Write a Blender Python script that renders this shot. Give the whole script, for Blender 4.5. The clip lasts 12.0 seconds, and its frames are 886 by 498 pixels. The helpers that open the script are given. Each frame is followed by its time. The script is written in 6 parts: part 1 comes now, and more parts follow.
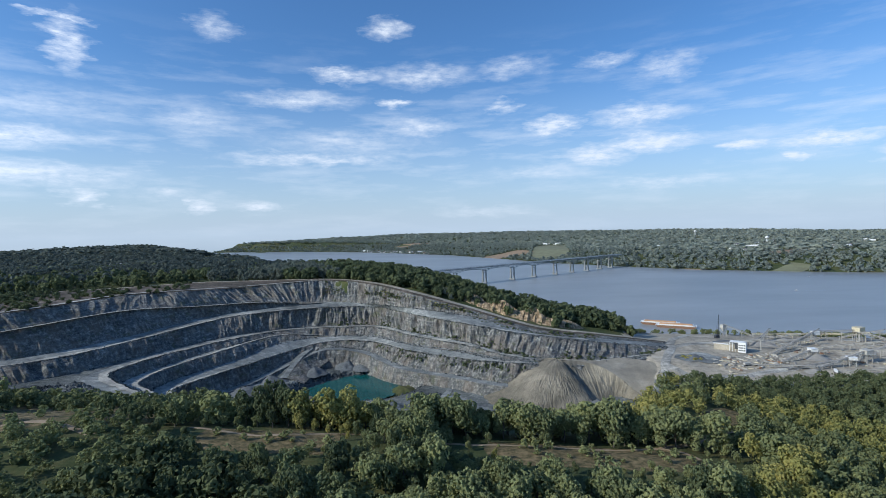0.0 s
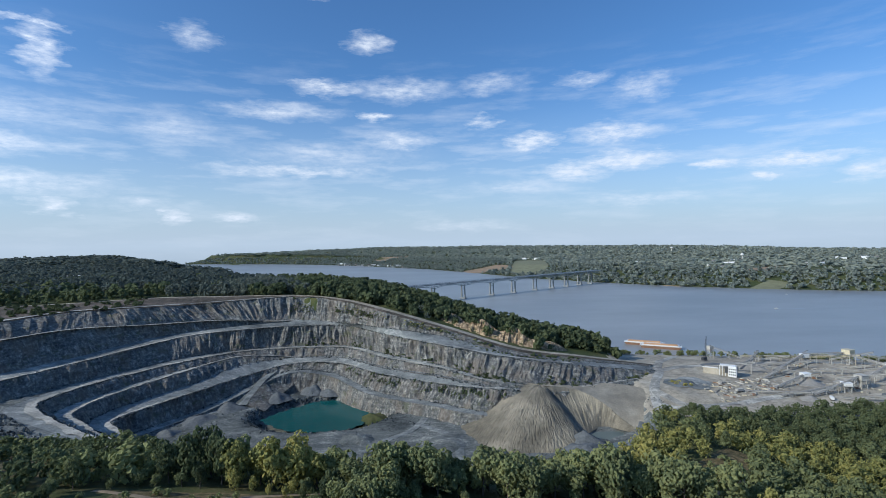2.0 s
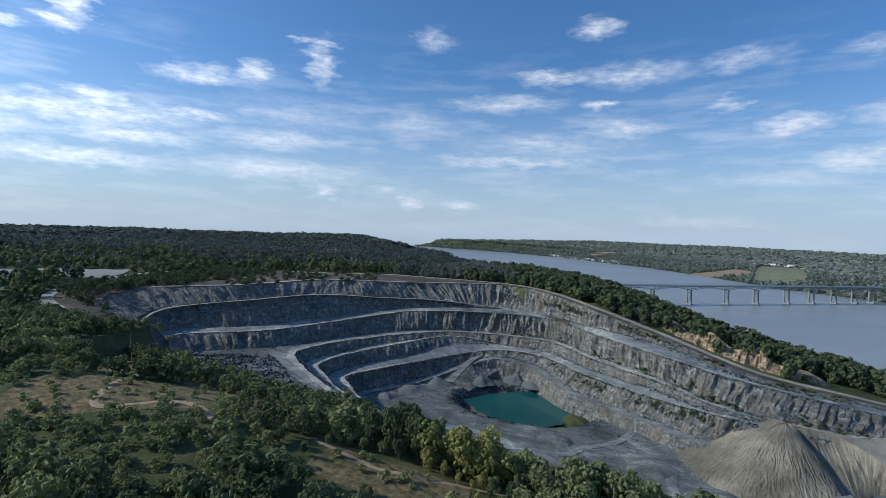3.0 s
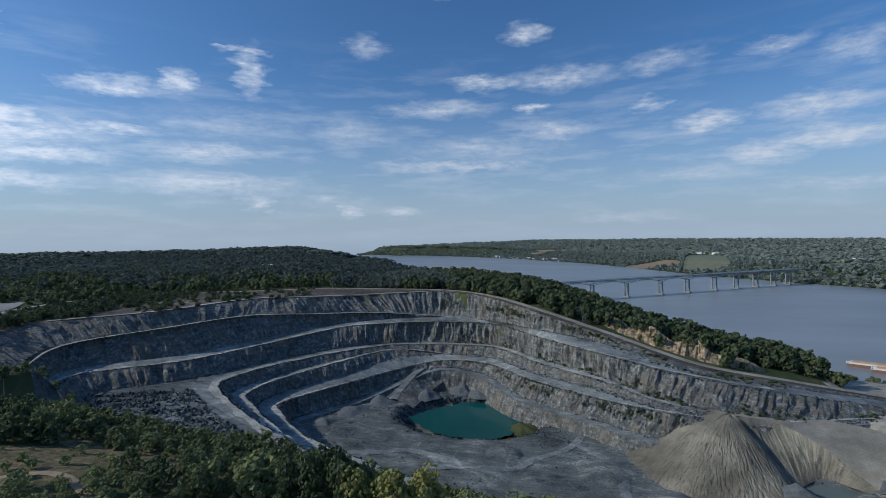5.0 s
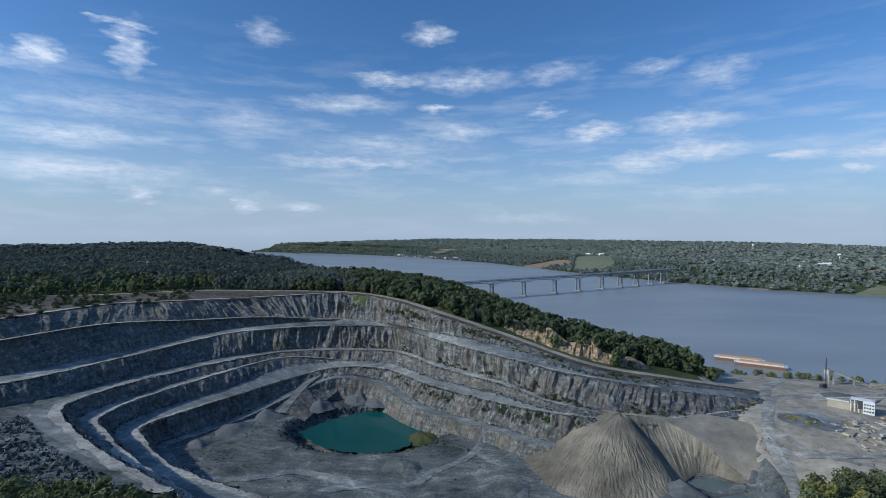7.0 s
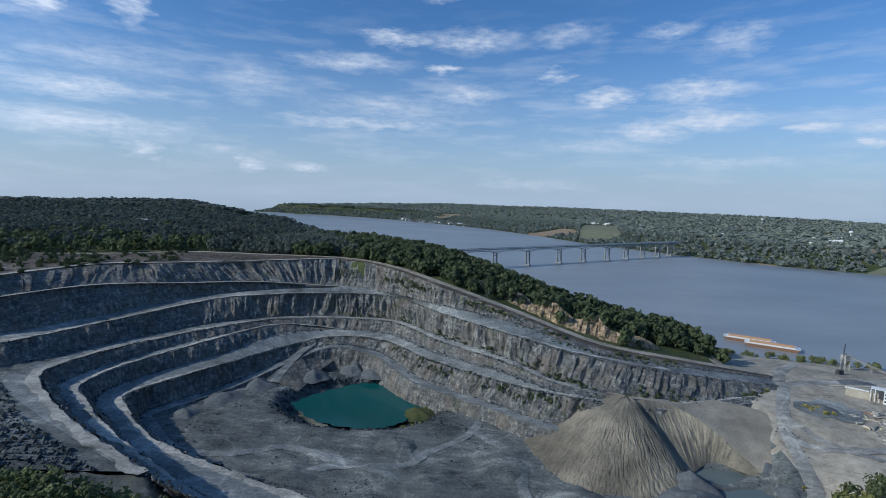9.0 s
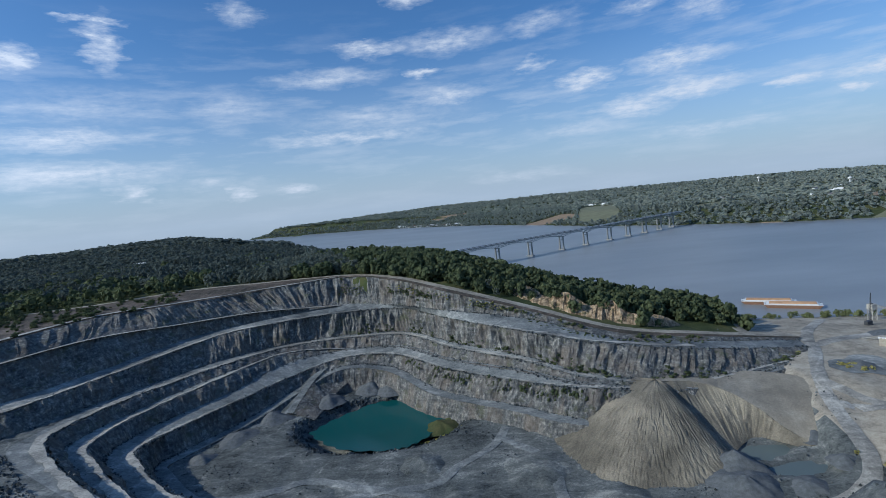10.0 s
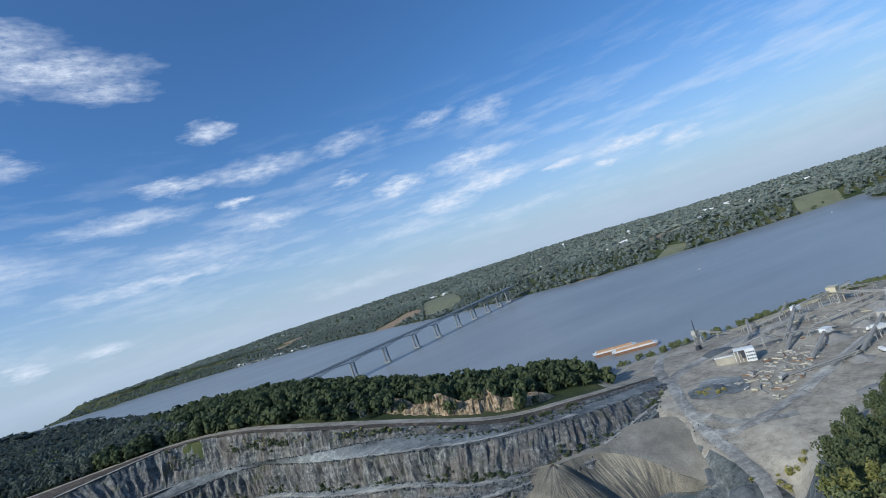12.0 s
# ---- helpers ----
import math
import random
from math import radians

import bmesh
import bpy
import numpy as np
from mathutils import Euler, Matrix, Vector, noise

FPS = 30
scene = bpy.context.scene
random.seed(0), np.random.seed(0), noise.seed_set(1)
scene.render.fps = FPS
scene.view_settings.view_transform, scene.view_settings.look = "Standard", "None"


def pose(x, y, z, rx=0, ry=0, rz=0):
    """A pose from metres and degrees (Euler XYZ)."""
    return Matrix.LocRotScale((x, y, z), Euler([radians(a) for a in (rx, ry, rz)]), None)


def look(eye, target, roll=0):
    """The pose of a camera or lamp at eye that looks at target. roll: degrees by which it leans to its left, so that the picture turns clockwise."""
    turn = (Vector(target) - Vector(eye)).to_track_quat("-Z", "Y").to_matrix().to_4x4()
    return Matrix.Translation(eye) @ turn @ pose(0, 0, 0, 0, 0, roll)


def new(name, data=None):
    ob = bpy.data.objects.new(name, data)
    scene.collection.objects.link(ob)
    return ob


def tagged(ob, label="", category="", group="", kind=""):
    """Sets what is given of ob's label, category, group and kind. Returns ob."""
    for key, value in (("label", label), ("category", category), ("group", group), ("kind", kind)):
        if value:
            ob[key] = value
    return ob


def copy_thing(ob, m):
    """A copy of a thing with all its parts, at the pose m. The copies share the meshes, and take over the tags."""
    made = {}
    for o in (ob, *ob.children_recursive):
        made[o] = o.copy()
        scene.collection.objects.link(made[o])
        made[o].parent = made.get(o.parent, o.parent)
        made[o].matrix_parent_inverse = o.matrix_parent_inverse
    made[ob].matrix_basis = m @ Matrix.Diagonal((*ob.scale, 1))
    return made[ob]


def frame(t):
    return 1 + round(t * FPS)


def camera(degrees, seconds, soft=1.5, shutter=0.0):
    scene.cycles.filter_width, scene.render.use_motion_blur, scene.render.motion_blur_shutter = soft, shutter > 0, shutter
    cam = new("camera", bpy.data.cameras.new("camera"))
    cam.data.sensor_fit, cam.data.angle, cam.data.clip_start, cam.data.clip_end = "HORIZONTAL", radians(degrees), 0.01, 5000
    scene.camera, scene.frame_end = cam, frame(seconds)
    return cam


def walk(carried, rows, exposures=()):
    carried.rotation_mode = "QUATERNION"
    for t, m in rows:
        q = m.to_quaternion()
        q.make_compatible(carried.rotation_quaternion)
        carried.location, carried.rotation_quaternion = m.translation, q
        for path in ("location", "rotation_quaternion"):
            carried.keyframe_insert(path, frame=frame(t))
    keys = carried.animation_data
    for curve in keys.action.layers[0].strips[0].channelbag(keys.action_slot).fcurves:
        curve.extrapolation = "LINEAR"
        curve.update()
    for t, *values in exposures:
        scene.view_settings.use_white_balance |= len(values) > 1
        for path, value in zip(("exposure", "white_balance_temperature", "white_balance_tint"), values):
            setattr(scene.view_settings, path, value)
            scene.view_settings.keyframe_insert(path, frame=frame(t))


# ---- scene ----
SECONDS = 12.0

# ---------------------------------------------------------------- camera
cam = camera(84.0, SECONDS, soft=0.8)

# seconds, x, y, z, yaw to the left, pitch up, roll
PATH = [
    (0.0, -3.2, 0.9, 159.0, 0.04, -2.40, -1.61),
    (0.5, -2.0, 11.1, 159.2, -2.57, -2.48, -0.04),
    (1.0, -1.0, 20.7, 159.6, -4.62, -1.81, 1.99),
    (1.5, -0.2, 29.6, 159.8, -1.86, -1.13, 3.80),
    (2.0, 0.5, 38.0, 160.1, -2.41, -0.88, -0.97),
    (2.5, 1.0, 45.8, 160.4, 9.55, -3.72, 10.46),
    (2.7, 1.3, 48.7, 160.5, 16.48, -3.45, 6.13),
    (4.3, 0.8, 71.9, 161.8, 30.86, 0.21, -0.00),
    (4.5, 0.8, 74.5, 162.0, 26.96, -0.13, -0.44),
    (5.0, 0.5, 80.9, 162.4, 15.59, -1.47, -1.00),
    (5.5, 0.2, 87.3, 162.9, 3.76, -2.23, 0.97),
    (6.0, -0.2, 93.7, 163.3, 4.62, -1.75, 2.82),
    (6.5, -0.6, 100.1, 163.8, 5.39, -1.76, 0.65),
    (7.0, -0.9, 106.7, 164.2, 4.34, -1.80, -0.01),
    (7.2, -0.9, 109.5, 164.5, 3.72, -1.47, -0.72),
    (8.8, -2.2, 131.9, 166.1, 4.10, -1.99, 3.10),
    (9.0, -2.2, 135.0, 166.4, 4.70, -5.92, 1.66),
    (9.5, -2.4, 142.8, 166.7, 4.35, -6.88, -1.17),
    (10.0, -2.6, 150.5, 166.6, 4.83, -5.68, -6.26),
    (10.5, -2.7, 158.6, 166.2, 3.62, -4.43, -12.65),
    (11.0, -2.9, 167.4, 166.0, -2.56, -0.22, -16.44),
    (11.5, -3.1, 177.0, 165.9, -9.15, 1.39, -16.14),
    (12.0, -2.6, 187.2, 166.0, -15.34, 2.61, -18.16),
]


def heading(x, y, z, yaw, pitch, roll):
    a, b = radians(yaw), radians(pitch)
    ahead = Vector((-math.sin(a) * math.cos(b), math.cos(a) * math.cos(b), math.sin(b)))
    eye = Vector((x, y, z))
    return look(eye, eye + ahead, roll)


EXPOSURES = [(0.0, 0.15, 5650, 8), (2.7, 0.05, 5650, 8), (4.3, -0.66, 5600, 8), (5.2, -0.32, 5550, 8), (6.0, -0.2, 5500, 8), (9.5, -0.22, 5450, 8), (12.0, -0.03, 5550, 8)]
walk(cam, [(t, heading(*row)) for t, *row in PATH], EXPOSURES)

# ---------------------------------------------------------------- light
SUN_ELEVATION, SUN_AZIMUTH = 29.0, -111.0  # degrees; azimuth from +y towards +x

sun_data = bpy.data.lights.new("sun", "SUN")
sun_data.energy, sun_data.angle, sun_data.color = 3.6, radians(0.6), (1.0, 0.88, 0.70)
sun = new("sun", sun_data)
to_sun = Vector((math.sin(radians(SUN_AZIMUTH)) * math.cos(radians(SUN_ELEVATION)),
                 math.cos(radians(SUN_AZIMUTH)) * math.cos(radians(SUN_ELEVATION)), math.sin(radians(SUN_ELEVATION))))
sun.matrix_world = look(to_sun * 900, (0, 0, 0))


class Nodes:
    """A short way of writing node trees."""

    def __init__(self, tree):
        self.tree, self.links = tree, tree.links
        tree.nodes.clear()

    def add(self, kind, values=(), **settings):
        node = self.tree.nodes.new(kind)
        for key, value in settings.items():
            setattr(node, key, value)
        for key, value in dict(values).items():
            if hasattr(value, "is_output"):
                self.links.new(value, node.inputs[key])
            else:
                node.inputs[key].default_value = value
        return node

    def math(self, op, a, b=0.0, clamp=False):
        return self.add("ShaderNodeMath", {0: a, 1: b}, operation=op, use_clamp=clamp).outputs[0]

    def vec(self, op, a, b=(0, 0, 0)):
        return self.add("ShaderNodeVectorMath", {0: a, 1: b}, operation=op).outputs[0]

    def noise(self, vector, scale, detail=4.0, rough=0.55):
        return self.add("ShaderNodeTexNoise", {"Vector": vector, "Scale": scale, "Detail": detail, "Roughness": rough}).outputs["Fac"]

    def ramp(self, fac, stops):
        node = self.add("ShaderNodeValToRGB", {"Fac": fac})
        ramp = node.color_ramp
        while len(ramp.elements) < len(stops):
            ramp.elements.new(0.5)
        for element, (place, color) in zip(ramp.elements, stops):
            element.position, element.color = place, (*color, 1) if len(color) == 3 else color
        return node.outputs["Color"]

    def mix(self, fac, a, b, blend="MIX"):
        return self.add("ShaderNodeMix", {0: fac, 6: a, 7: b}, data_type="RGBA", blend_type=blend).outputs[2]


# clouds: azimuth, elevation, half width, half height in degrees, density
CLOUDS_AHEAD = [
    (-5.5, 21.7, 2.4, 0.9, 0.7), (-10.6, 17.1, 3.4, 0.7, 0.8), (-1.9, 17.0, 4.9, 1.1, 0.6), (8.5, 17.6, 3.6, 1.0, 0.45),
    (18.5, 17.3, 2.4, 0.7, 0.5), (24.6, 15.8, 2.4, 1.1, 0.5), (-15.5, 14.3, 5.5, 0.9, 0.55), (-5.2, 14.1, 1.7, 0.5, 0.9),
    (7.3, 13.4, 1.7, 0.6, 0.6), (-2.7, 11.6, 3.3, 0.9, 0.6), (12.9, 11.1, 2.5, 0.9, 1.0), (21.5, 11.4, 3.8, 1.0, 0.8),
    (22.8, 8.5, 3.8, 0.9, 0.95), (17.4, 7.5, 3.2, 0.9, 0.8), (-14.2, 8.1, 8.0, 0.6, 0.7), (-10.8, 9.9, 9.3, 1.2, 0.35),
    (31.5, 7.4, 1.5, 0.5, 0.8), (38.8, 7.2, 4.2, 0.6, 0.9), (43.5, 5.6, 1.8, 0.7, 0.7),
]
CLOUDS_BESIDE = [
    (35.5, 5.8, 0.9, 0.5, 0.9), (-24.1, 20.7, 1.8, 1.1, 0.5), (-38.8, 12.0, 7.5, 1.6, 0.25), (-26.3, 11.8, 3.5, 1.7, 0.35),
    (-40.6, 9.2, 5.5, 0.9, 0.6), (-40.5, 5.9, 8.5, 1.1, 0.6), (-28.7, 4.4, 3.5, 0.6, 0.4), (-35.8, 3.9, 1.7, 0.8, 0.8),
    (-26.2, 3.0, 1.2, 0.7, 0.8), (-20.3, 2.9, 1.7, 0.5, 0.7), (24.4, 4.3, 5.7, 0.7, 0.45), (10.7, 6.1, 6.0, 0.7, 0.3),
    (5.0, 1.8, 4.9, 0.6, 0.35), (-25.0, 30.5, 7.0, 2.0, 0.8), (-18.0, 28.5, 7.0, 1.5, 0.75), (-14.5, 26.6, 4.0, 0.9, 0.6), (-26.0, 27.5, 5.0, 1.2, 0.5), (-50.0, 26.0, 7.0, 1.6, 0.5), (-36.6, 17.4, 1.3, 2.2, 0.7),
    (-37.0, 19.6, 2.0, 0.3, 0.7),
]
CLOUDS_SUNWARD = [
    (-59.3, 18.8, 1.5, 1.1, 1.0), (-67.1, 17.3, 1.7, 0.6, 1.0), (-64.7, 16.3, 1.7, 0.5, 1.0), (-60.4, 17.1, 1.4, 0.6, 0.9),
    (-76.7, 16.4, 3.8, 1.5, 1.0), (-81.8, 23.4, 5.0, 1.2, 0.9), (-68.7, 19.7, 2.0, 1.4, 0.6), (-49.1, 14.7, 3.6, 0.8, 0.9),
    (-43.5, 15.9, 1.5, 1.1, 0.9), (-57.3, 11.3, 1.9, 0.7, 0.95), (-59.2, 9.8, 8.1, 1.0, 1.0), (-71.4, 10.1, 2.4, 0.5, 1.0),
    (-48.7, 10.9, 3.2, 0.5, 0.85), (-68.8, 8.0, 5.8, 1.2, 1.0), (-54.5, 8.2, 5.2, 0.7, 0.9), (-59.1, 5.7, 7.6, 0.8, 0.8),
    (-85.0, 9.0, 8.0, 2.0, 0.9), (-100.0, 14.0, 12.0, 3.0, 0.8),
]

world = bpy.data.worlds.new("sky")
scene.world = world
world.use_nodes = True
w = Nodes(world.node_tree)
SKY_STRENGTH = 0.11
sky = w.add("ShaderNodeTexSky", sky_type="NISHITA", sun_disc=False, sun_elevation=radians(SUN_ELEVATION),
            sun_rotation=radians(SUN_AZIMUTH), altitude=160, air_density=1.0, dust_density=1.6, ozone_density=3.5).outputs[0]
way = w.add("ShaderNodeTexCoord").outputs["Generated"]
split = w.add("ShaderNodeSeparateXYZ", {0: way})
azimuth = w.math("MULTIPLY", w.math("ARCTAN2", split.outputs[0], split.outputs[1]), 57.2958)
elevation = w.math("MULTIPLY", w.math("ARCSINE", split.outputs[2]), 57.2958)
flat = w.add("ShaderNodeCombineXYZ", {0: azimuth, 1: elevation}).outputs[0]
stretched = w.vec("MULTIPLY", flat, (0.35, 1.1, 1.0))
warp = w.add("ShaderNodeTexNoise", {"Vector": stretched, "Scale": 0.9, "Detail": 6.0, "Roughness": 0.6}).outputs["Color"]
ragged = w.vec("ADD", flat, w.vec("MULTIPLY", w.vec("SUBTRACT", warp, (0.5, 0.5, 0.5)), (6.5, 2.5, 0.0)))
cover = None
for cloud_list in (CLOUDS_AHEAD, CLOUDS_BESIDE, CLOUDS_SUNWARD):
    for az, el, wide, high, dense in cloud_list:
        near = w.vec("MULTIPLY", w.vec("SUBTRACT", ragged, (az, el, 0)), (0.8 / wide, 0.8 / high, 0))
        far = w.add("ShaderNodeVectorMath", {0: near}, operation="LENGTH").outputs["Value"]
        body = w.math("MULTIPLY", w.math("SUBTRACT", 1.15, far, clamp=True), dense)
        cover = body if cover is None else w.math("MAXIMUM", cover, body)
streaks = w.noise(w.vec("MULTIPLY", flat, (0.10, 0.55, 1)), 1.0, 6.0, 0.6)
wisps = w.noise(w.vec("MULTIPLY", flat, (0.6, 1.6, 1)), 1.0, 5.0, 0.65)
thin = w.math("MULTIPLY", w.math("SUBTRACT", streaks, 0.48, clamp=True), 2.0)
low = w.math("MULTIPLY", w.math("SUBTRACT", 1.0, w.math("MULTIPLY", w.math("ABSOLUTE", w.math("SUBTRACT", elevation, 9.0)), 0.08), clamp=True), 1.0)
thin = w.math("MULTIPLY", thin, low)
feather = w.noise(w.vec("MULTIPLY", flat, (0.9, 3.0, 1)), 1.0, 6.0, 0.65)
wisps = w.math("ADD", w.math("MULTIPLY", wisps, 0.6), w.math("MULTIPLY", feather, 0.4))
cover = w.math("MULTIPLY", cover, w.math("MULTIPLY", w.math("SUBTRACT", wisps, 0.28, clamp=True), 3.9))
cover = w.math("MINIMUM", w.math("ADD", cover, thin), 0.92)
haze = w.math("POWER", w.math("SUBTRACT", 1.0, w.math("MULTIPLY", w.math("ABSOLUTE", elevation), 0.054), clamp=True), 1.6)
sky = w.mix(w.math("MULTIPLY", haze, 0.85), sky, (6.6, 5.75, 5.45, 1))
sky = w.mix(1.0, sky, (0.78, 1.0, 1.16, 1), "MULTIPLY")
sunward = w.add("ShaderNodeVectorMath", {0: way, 1: tuple(to_sun)}, operation="DOT_PRODUCT").outputs["Value"]
sunward = w.math("POWER", w.math("MAXIMUM", sunward, 0.0), 2.5)
bright = w.math("ADD", 7.4, w.math("MULTIPLY", sunward, 9.0))
cloud_light = w.add("ShaderNodeCombineXYZ", {0: bright, 1: bright, 2: w.math("MULTIPLY", bright, 1.02)}).outputs[0]
sky = w.mix(w.math("MULTIPLY", cover, 0.95), sky, cloud_light)
w.add("ShaderNodeOutputWorld", {0: w.add("ShaderNodeBackground", {0: sky, 1: SKY_STRENGTH}).outputs[0]})

# ---------------------------------------------------------------- materials


def material(name, build, bump=0.0, bump_distance=0.3):
    """build(n, place) returns colour, roughness and, if bump, the height."""
    mat = bpy.data.materials.new(name)
    mat.use_nodes = True
    n = Nodes(mat.node_tree)
    place = n.add("ShaderNodeNewGeometry").outputs["Position"]
    color, rough, height = build(n, place)
    shader = n.add("ShaderNodeBsdfPrincipled", {"Base Color": color, "Roughness": rough})
    shader.inputs["Specular IOR Level"].default_value = 0.25
    if height is not None and bump:
        shaped = n.add("ShaderNodeBump", {"Height": height, "Strength": bump, "Distance": bump_distance})
        n.links.new(shaped.outputs[0], shader.inputs["Normal"])
    n.add("ShaderNodeOutputMaterial", {0: shader.outputs[0]})
    return mat


def plain(name, color, rough=0.6, metallic=0.0, grain=0.25, scale=0.8):
    """A painted or bare surface with slight wear at two scales."""
    mat = bpy.data.materials.new(name)
    mat.use_nodes = True
    n = Nodes(mat.node_tree)
    place = n.add("ShaderNodeNewGeometry").outputs["Position"]
    worn = n.math("ADD", n.math("MULTIPLY", n.noise(place, scale), 0.6), n.math("MULTIPLY", n.noise(place, scale * 9), 0.4))
    dark = tuple(c * (1 - grain) for c in color)
    light = tuple(min(1.0, c * (1 + grain)) for c in color)
    tone = n.ramp(worn, [(0.3, dark), (0.7, light)])
    shader = n.add("ShaderNodeBsdfPrincipled", {"Base Color": tone, "Roughness": rough, "Metallic": metallic})
    n.add("ShaderNodeOutputMaterial", {0: shader.outputs[0]})
    return mat


def rock_build(n, place):
    ribs = n.noise(n.vec("MULTIPLY", place, (1, 1, 0.20)), 0.30, 9.0, 0.80)
    blocks = n.noise(place, 0.45, 8.0, 0.78)
    layers = n.noise(n.vec("MULTIPLY", place, (0.2, 0.2, 1)), 0.4, 5.0, 0.6)
    broad = n.noise(place, 0.02, 5.0, 0.6)
    mixed = n.math("ADD", n.math("MULTIPLY", ribs, 0.5), n.math("ADD", n.math("MULTIPLY", blocks, 0.3), n.math("MULTIPLY", layers, 0.2)))
    grey = n.ramp(mixed, [(0.41, (0.022, 0.025, 0.027)), (0.465, (0.080, 0.087, 0.088)), (0.52, (0.190, 0.194, 0.182)), (0.59, (0.50, 0.485, 0.42))])
    rust = n.ramp(n.noise(n.vec("MULTIPLY", place, (1, 1, 0.4)), 0.05, 6.0, 0.65), [(0.46, (0, 0, 0)), (0.60, (1, 1, 1))])
    color = n.mix(n.math("MULTIPLY", rust, 0.45), grey, (0.20, 0.15, 0.10, 1))
    weeds = n.ramp(n.noise(n.vec("MULTIPLY", place, (1, 1, 1.5)), 0.07, 7.0, 0.75), [(0.55, (0, 0, 0)), (0.62, (1, 1, 1))])
    color = n.mix(n.math("MULTIPLY", weeds, 0.75), color, (0.08, 0.09, 0.035, 1))
    color = n.mix(0.20, color, n.ramp(broad, [(0.35, (0.10, 0.11, 0.115)), (0.65, (0.32, 0.31, 0.29))]))
    return color, 0.9, n.math("ADD", ribs, n.math("MULTIPLY", blocks, 0.8))


def dust_tone(n, place):
    """Dust over broken stone: broad patches, swept lanes, grit, and the pale lines of wheel tracks."""
    broad = n.noise(place, 0.020, 7.0, 0.65)
    lanes = n.noise(n.vec("MULTIPLY", place, (0.35, 1.0, 1)), 0.13, 8.0, 0.75)
    fine = n.noise(place, 0.55, 8.0, 0.80)
    tone = n.math("ADD", n.math("MULTIPLY", broad, 0.34), n.math("ADD", n.math("MULTIPLY", lanes, 0.34), n.math("MULTIPLY", fine, 0.32)))
    for scale, thick in ((0.011, 0.010), (0.021, 0.014)):
        line = n.math("ABSOLUTE", n.math("SUBTRACT", n.noise(place, scale, 2.0, 0.4), 0.5))
        rut = n.ramp(line, [(0.0, (1, 1, 1)), (thick, (0, 0, 0))])
        tone = n.math("ADD", tone, n.math("MULTIPLY", rut, 0.035))
    return tone, fine


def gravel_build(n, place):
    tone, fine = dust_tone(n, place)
    # red kept low: the blue haze over the shaded pit is put into the stone
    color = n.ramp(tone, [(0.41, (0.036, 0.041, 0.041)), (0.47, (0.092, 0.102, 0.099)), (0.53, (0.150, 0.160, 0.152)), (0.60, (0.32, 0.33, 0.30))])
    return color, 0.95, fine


def terrace_build(n, place):
    tone, fine = dust_tone(n, place)
    # same low red as the gravel, with haze blue in the colour
    color = n.ramp(tone, [(0.41, (0.065, 0.073, 0.074)), (0.47, (0.145, 0.158, 0.156)), (0.53, (0.225, 0.238, 0.230)), (0.60, (0.40, 0.41, 0.38))])
    return color, 0.95, fine


def redsoil_build(n, place):
    tone, fine = dust_tone(n, place)
    color = n.ramp(tone, [(0.41, (0.032, 0.033, 0.024)), (0.47, (0.070, 0.062, 0.048)), (0.53, (0.115, 0.092, 0.072)), (0.61, (0.26, 0.22, 0.18))])
    return color, 0.95, fine


def ground_build(n, place):
    broad = n.noise(place, 0.012, 5.0, 0.6)
    patch = n.noise(place, 0.09, 6.0, 0.65)
    fine = n.noise(place, 0.8, 5.0, 0.7)
    color = n.ramp(n.math("ADD", n.math("MULTIPLY", broad, 0.45), n.math("ADD", n.math("MULTIPLY", patch, 0.35), n.math("MULTIPLY", fine, 0.2))),
                   [(0.36, (0.030, 0.045, 0.018)), (0.48, (0.055, 0.072, 0.026)), (0.57, (0.10, 0.10, 0.040)), (0.68, (0.19, 0.14, 0.07))])
    return color, 0.95, n.math("ADD", fine, patch)


def leaf_build(dark, mid, light):
    def build(n, place):
        tree = n.noise(place, 0.075, 3.0, 0.5)
        own = n.add("ShaderNodeObjectInfo").outputs["Random"]
        leaf = n.add("ShaderNodeNewGeometry").outputs["Random Per Island"]
        wide = n.noise(place, 0.0045, 4.0, 0.6)
        tree = n.math("ADD", n.math("MULTIPLY", tree, 0.6), n.math("MULTIPLY", wide, 0.4))
        tone = n.math("ADD", n.math("MULTIPLY", tree, 0.55), n.math("ADD", n.math("MULTIPLY", own, 0.25), n.math("MULTIPLY", leaf, 0.28)))
        return n.ramp(tone, [(0.36, dark), (0.55, mid), (0.74, light)]), 0.85, None
    return build


def leaf_material(name, dark, mid, light):
    mat = bpy.data.materials.new(name)
    mat.use_nodes = True
    n = Nodes(mat.node_tree)
    place = n.add("ShaderNodeNewGeometry").outputs["Position"]
    color, rough, _ = leaf_build(dark, mid, light)(n, place)
    front = n.add("ShaderNodeBsdfPrincipled", {"Base Color": color, "Roughness": rough})
    front.inputs["Specular IOR Level"].default_value = 0.2
    back = n.add("ShaderNodeBsdfTranslucent", {"Color": color})
    both = n.add("ShaderNodeMixShader", {0: 0.45, 1: front.outputs[0], 2: back.outputs[0]})
    n.add("ShaderNodeOutputMaterial", {0: both.outputs[0]})
    return mat


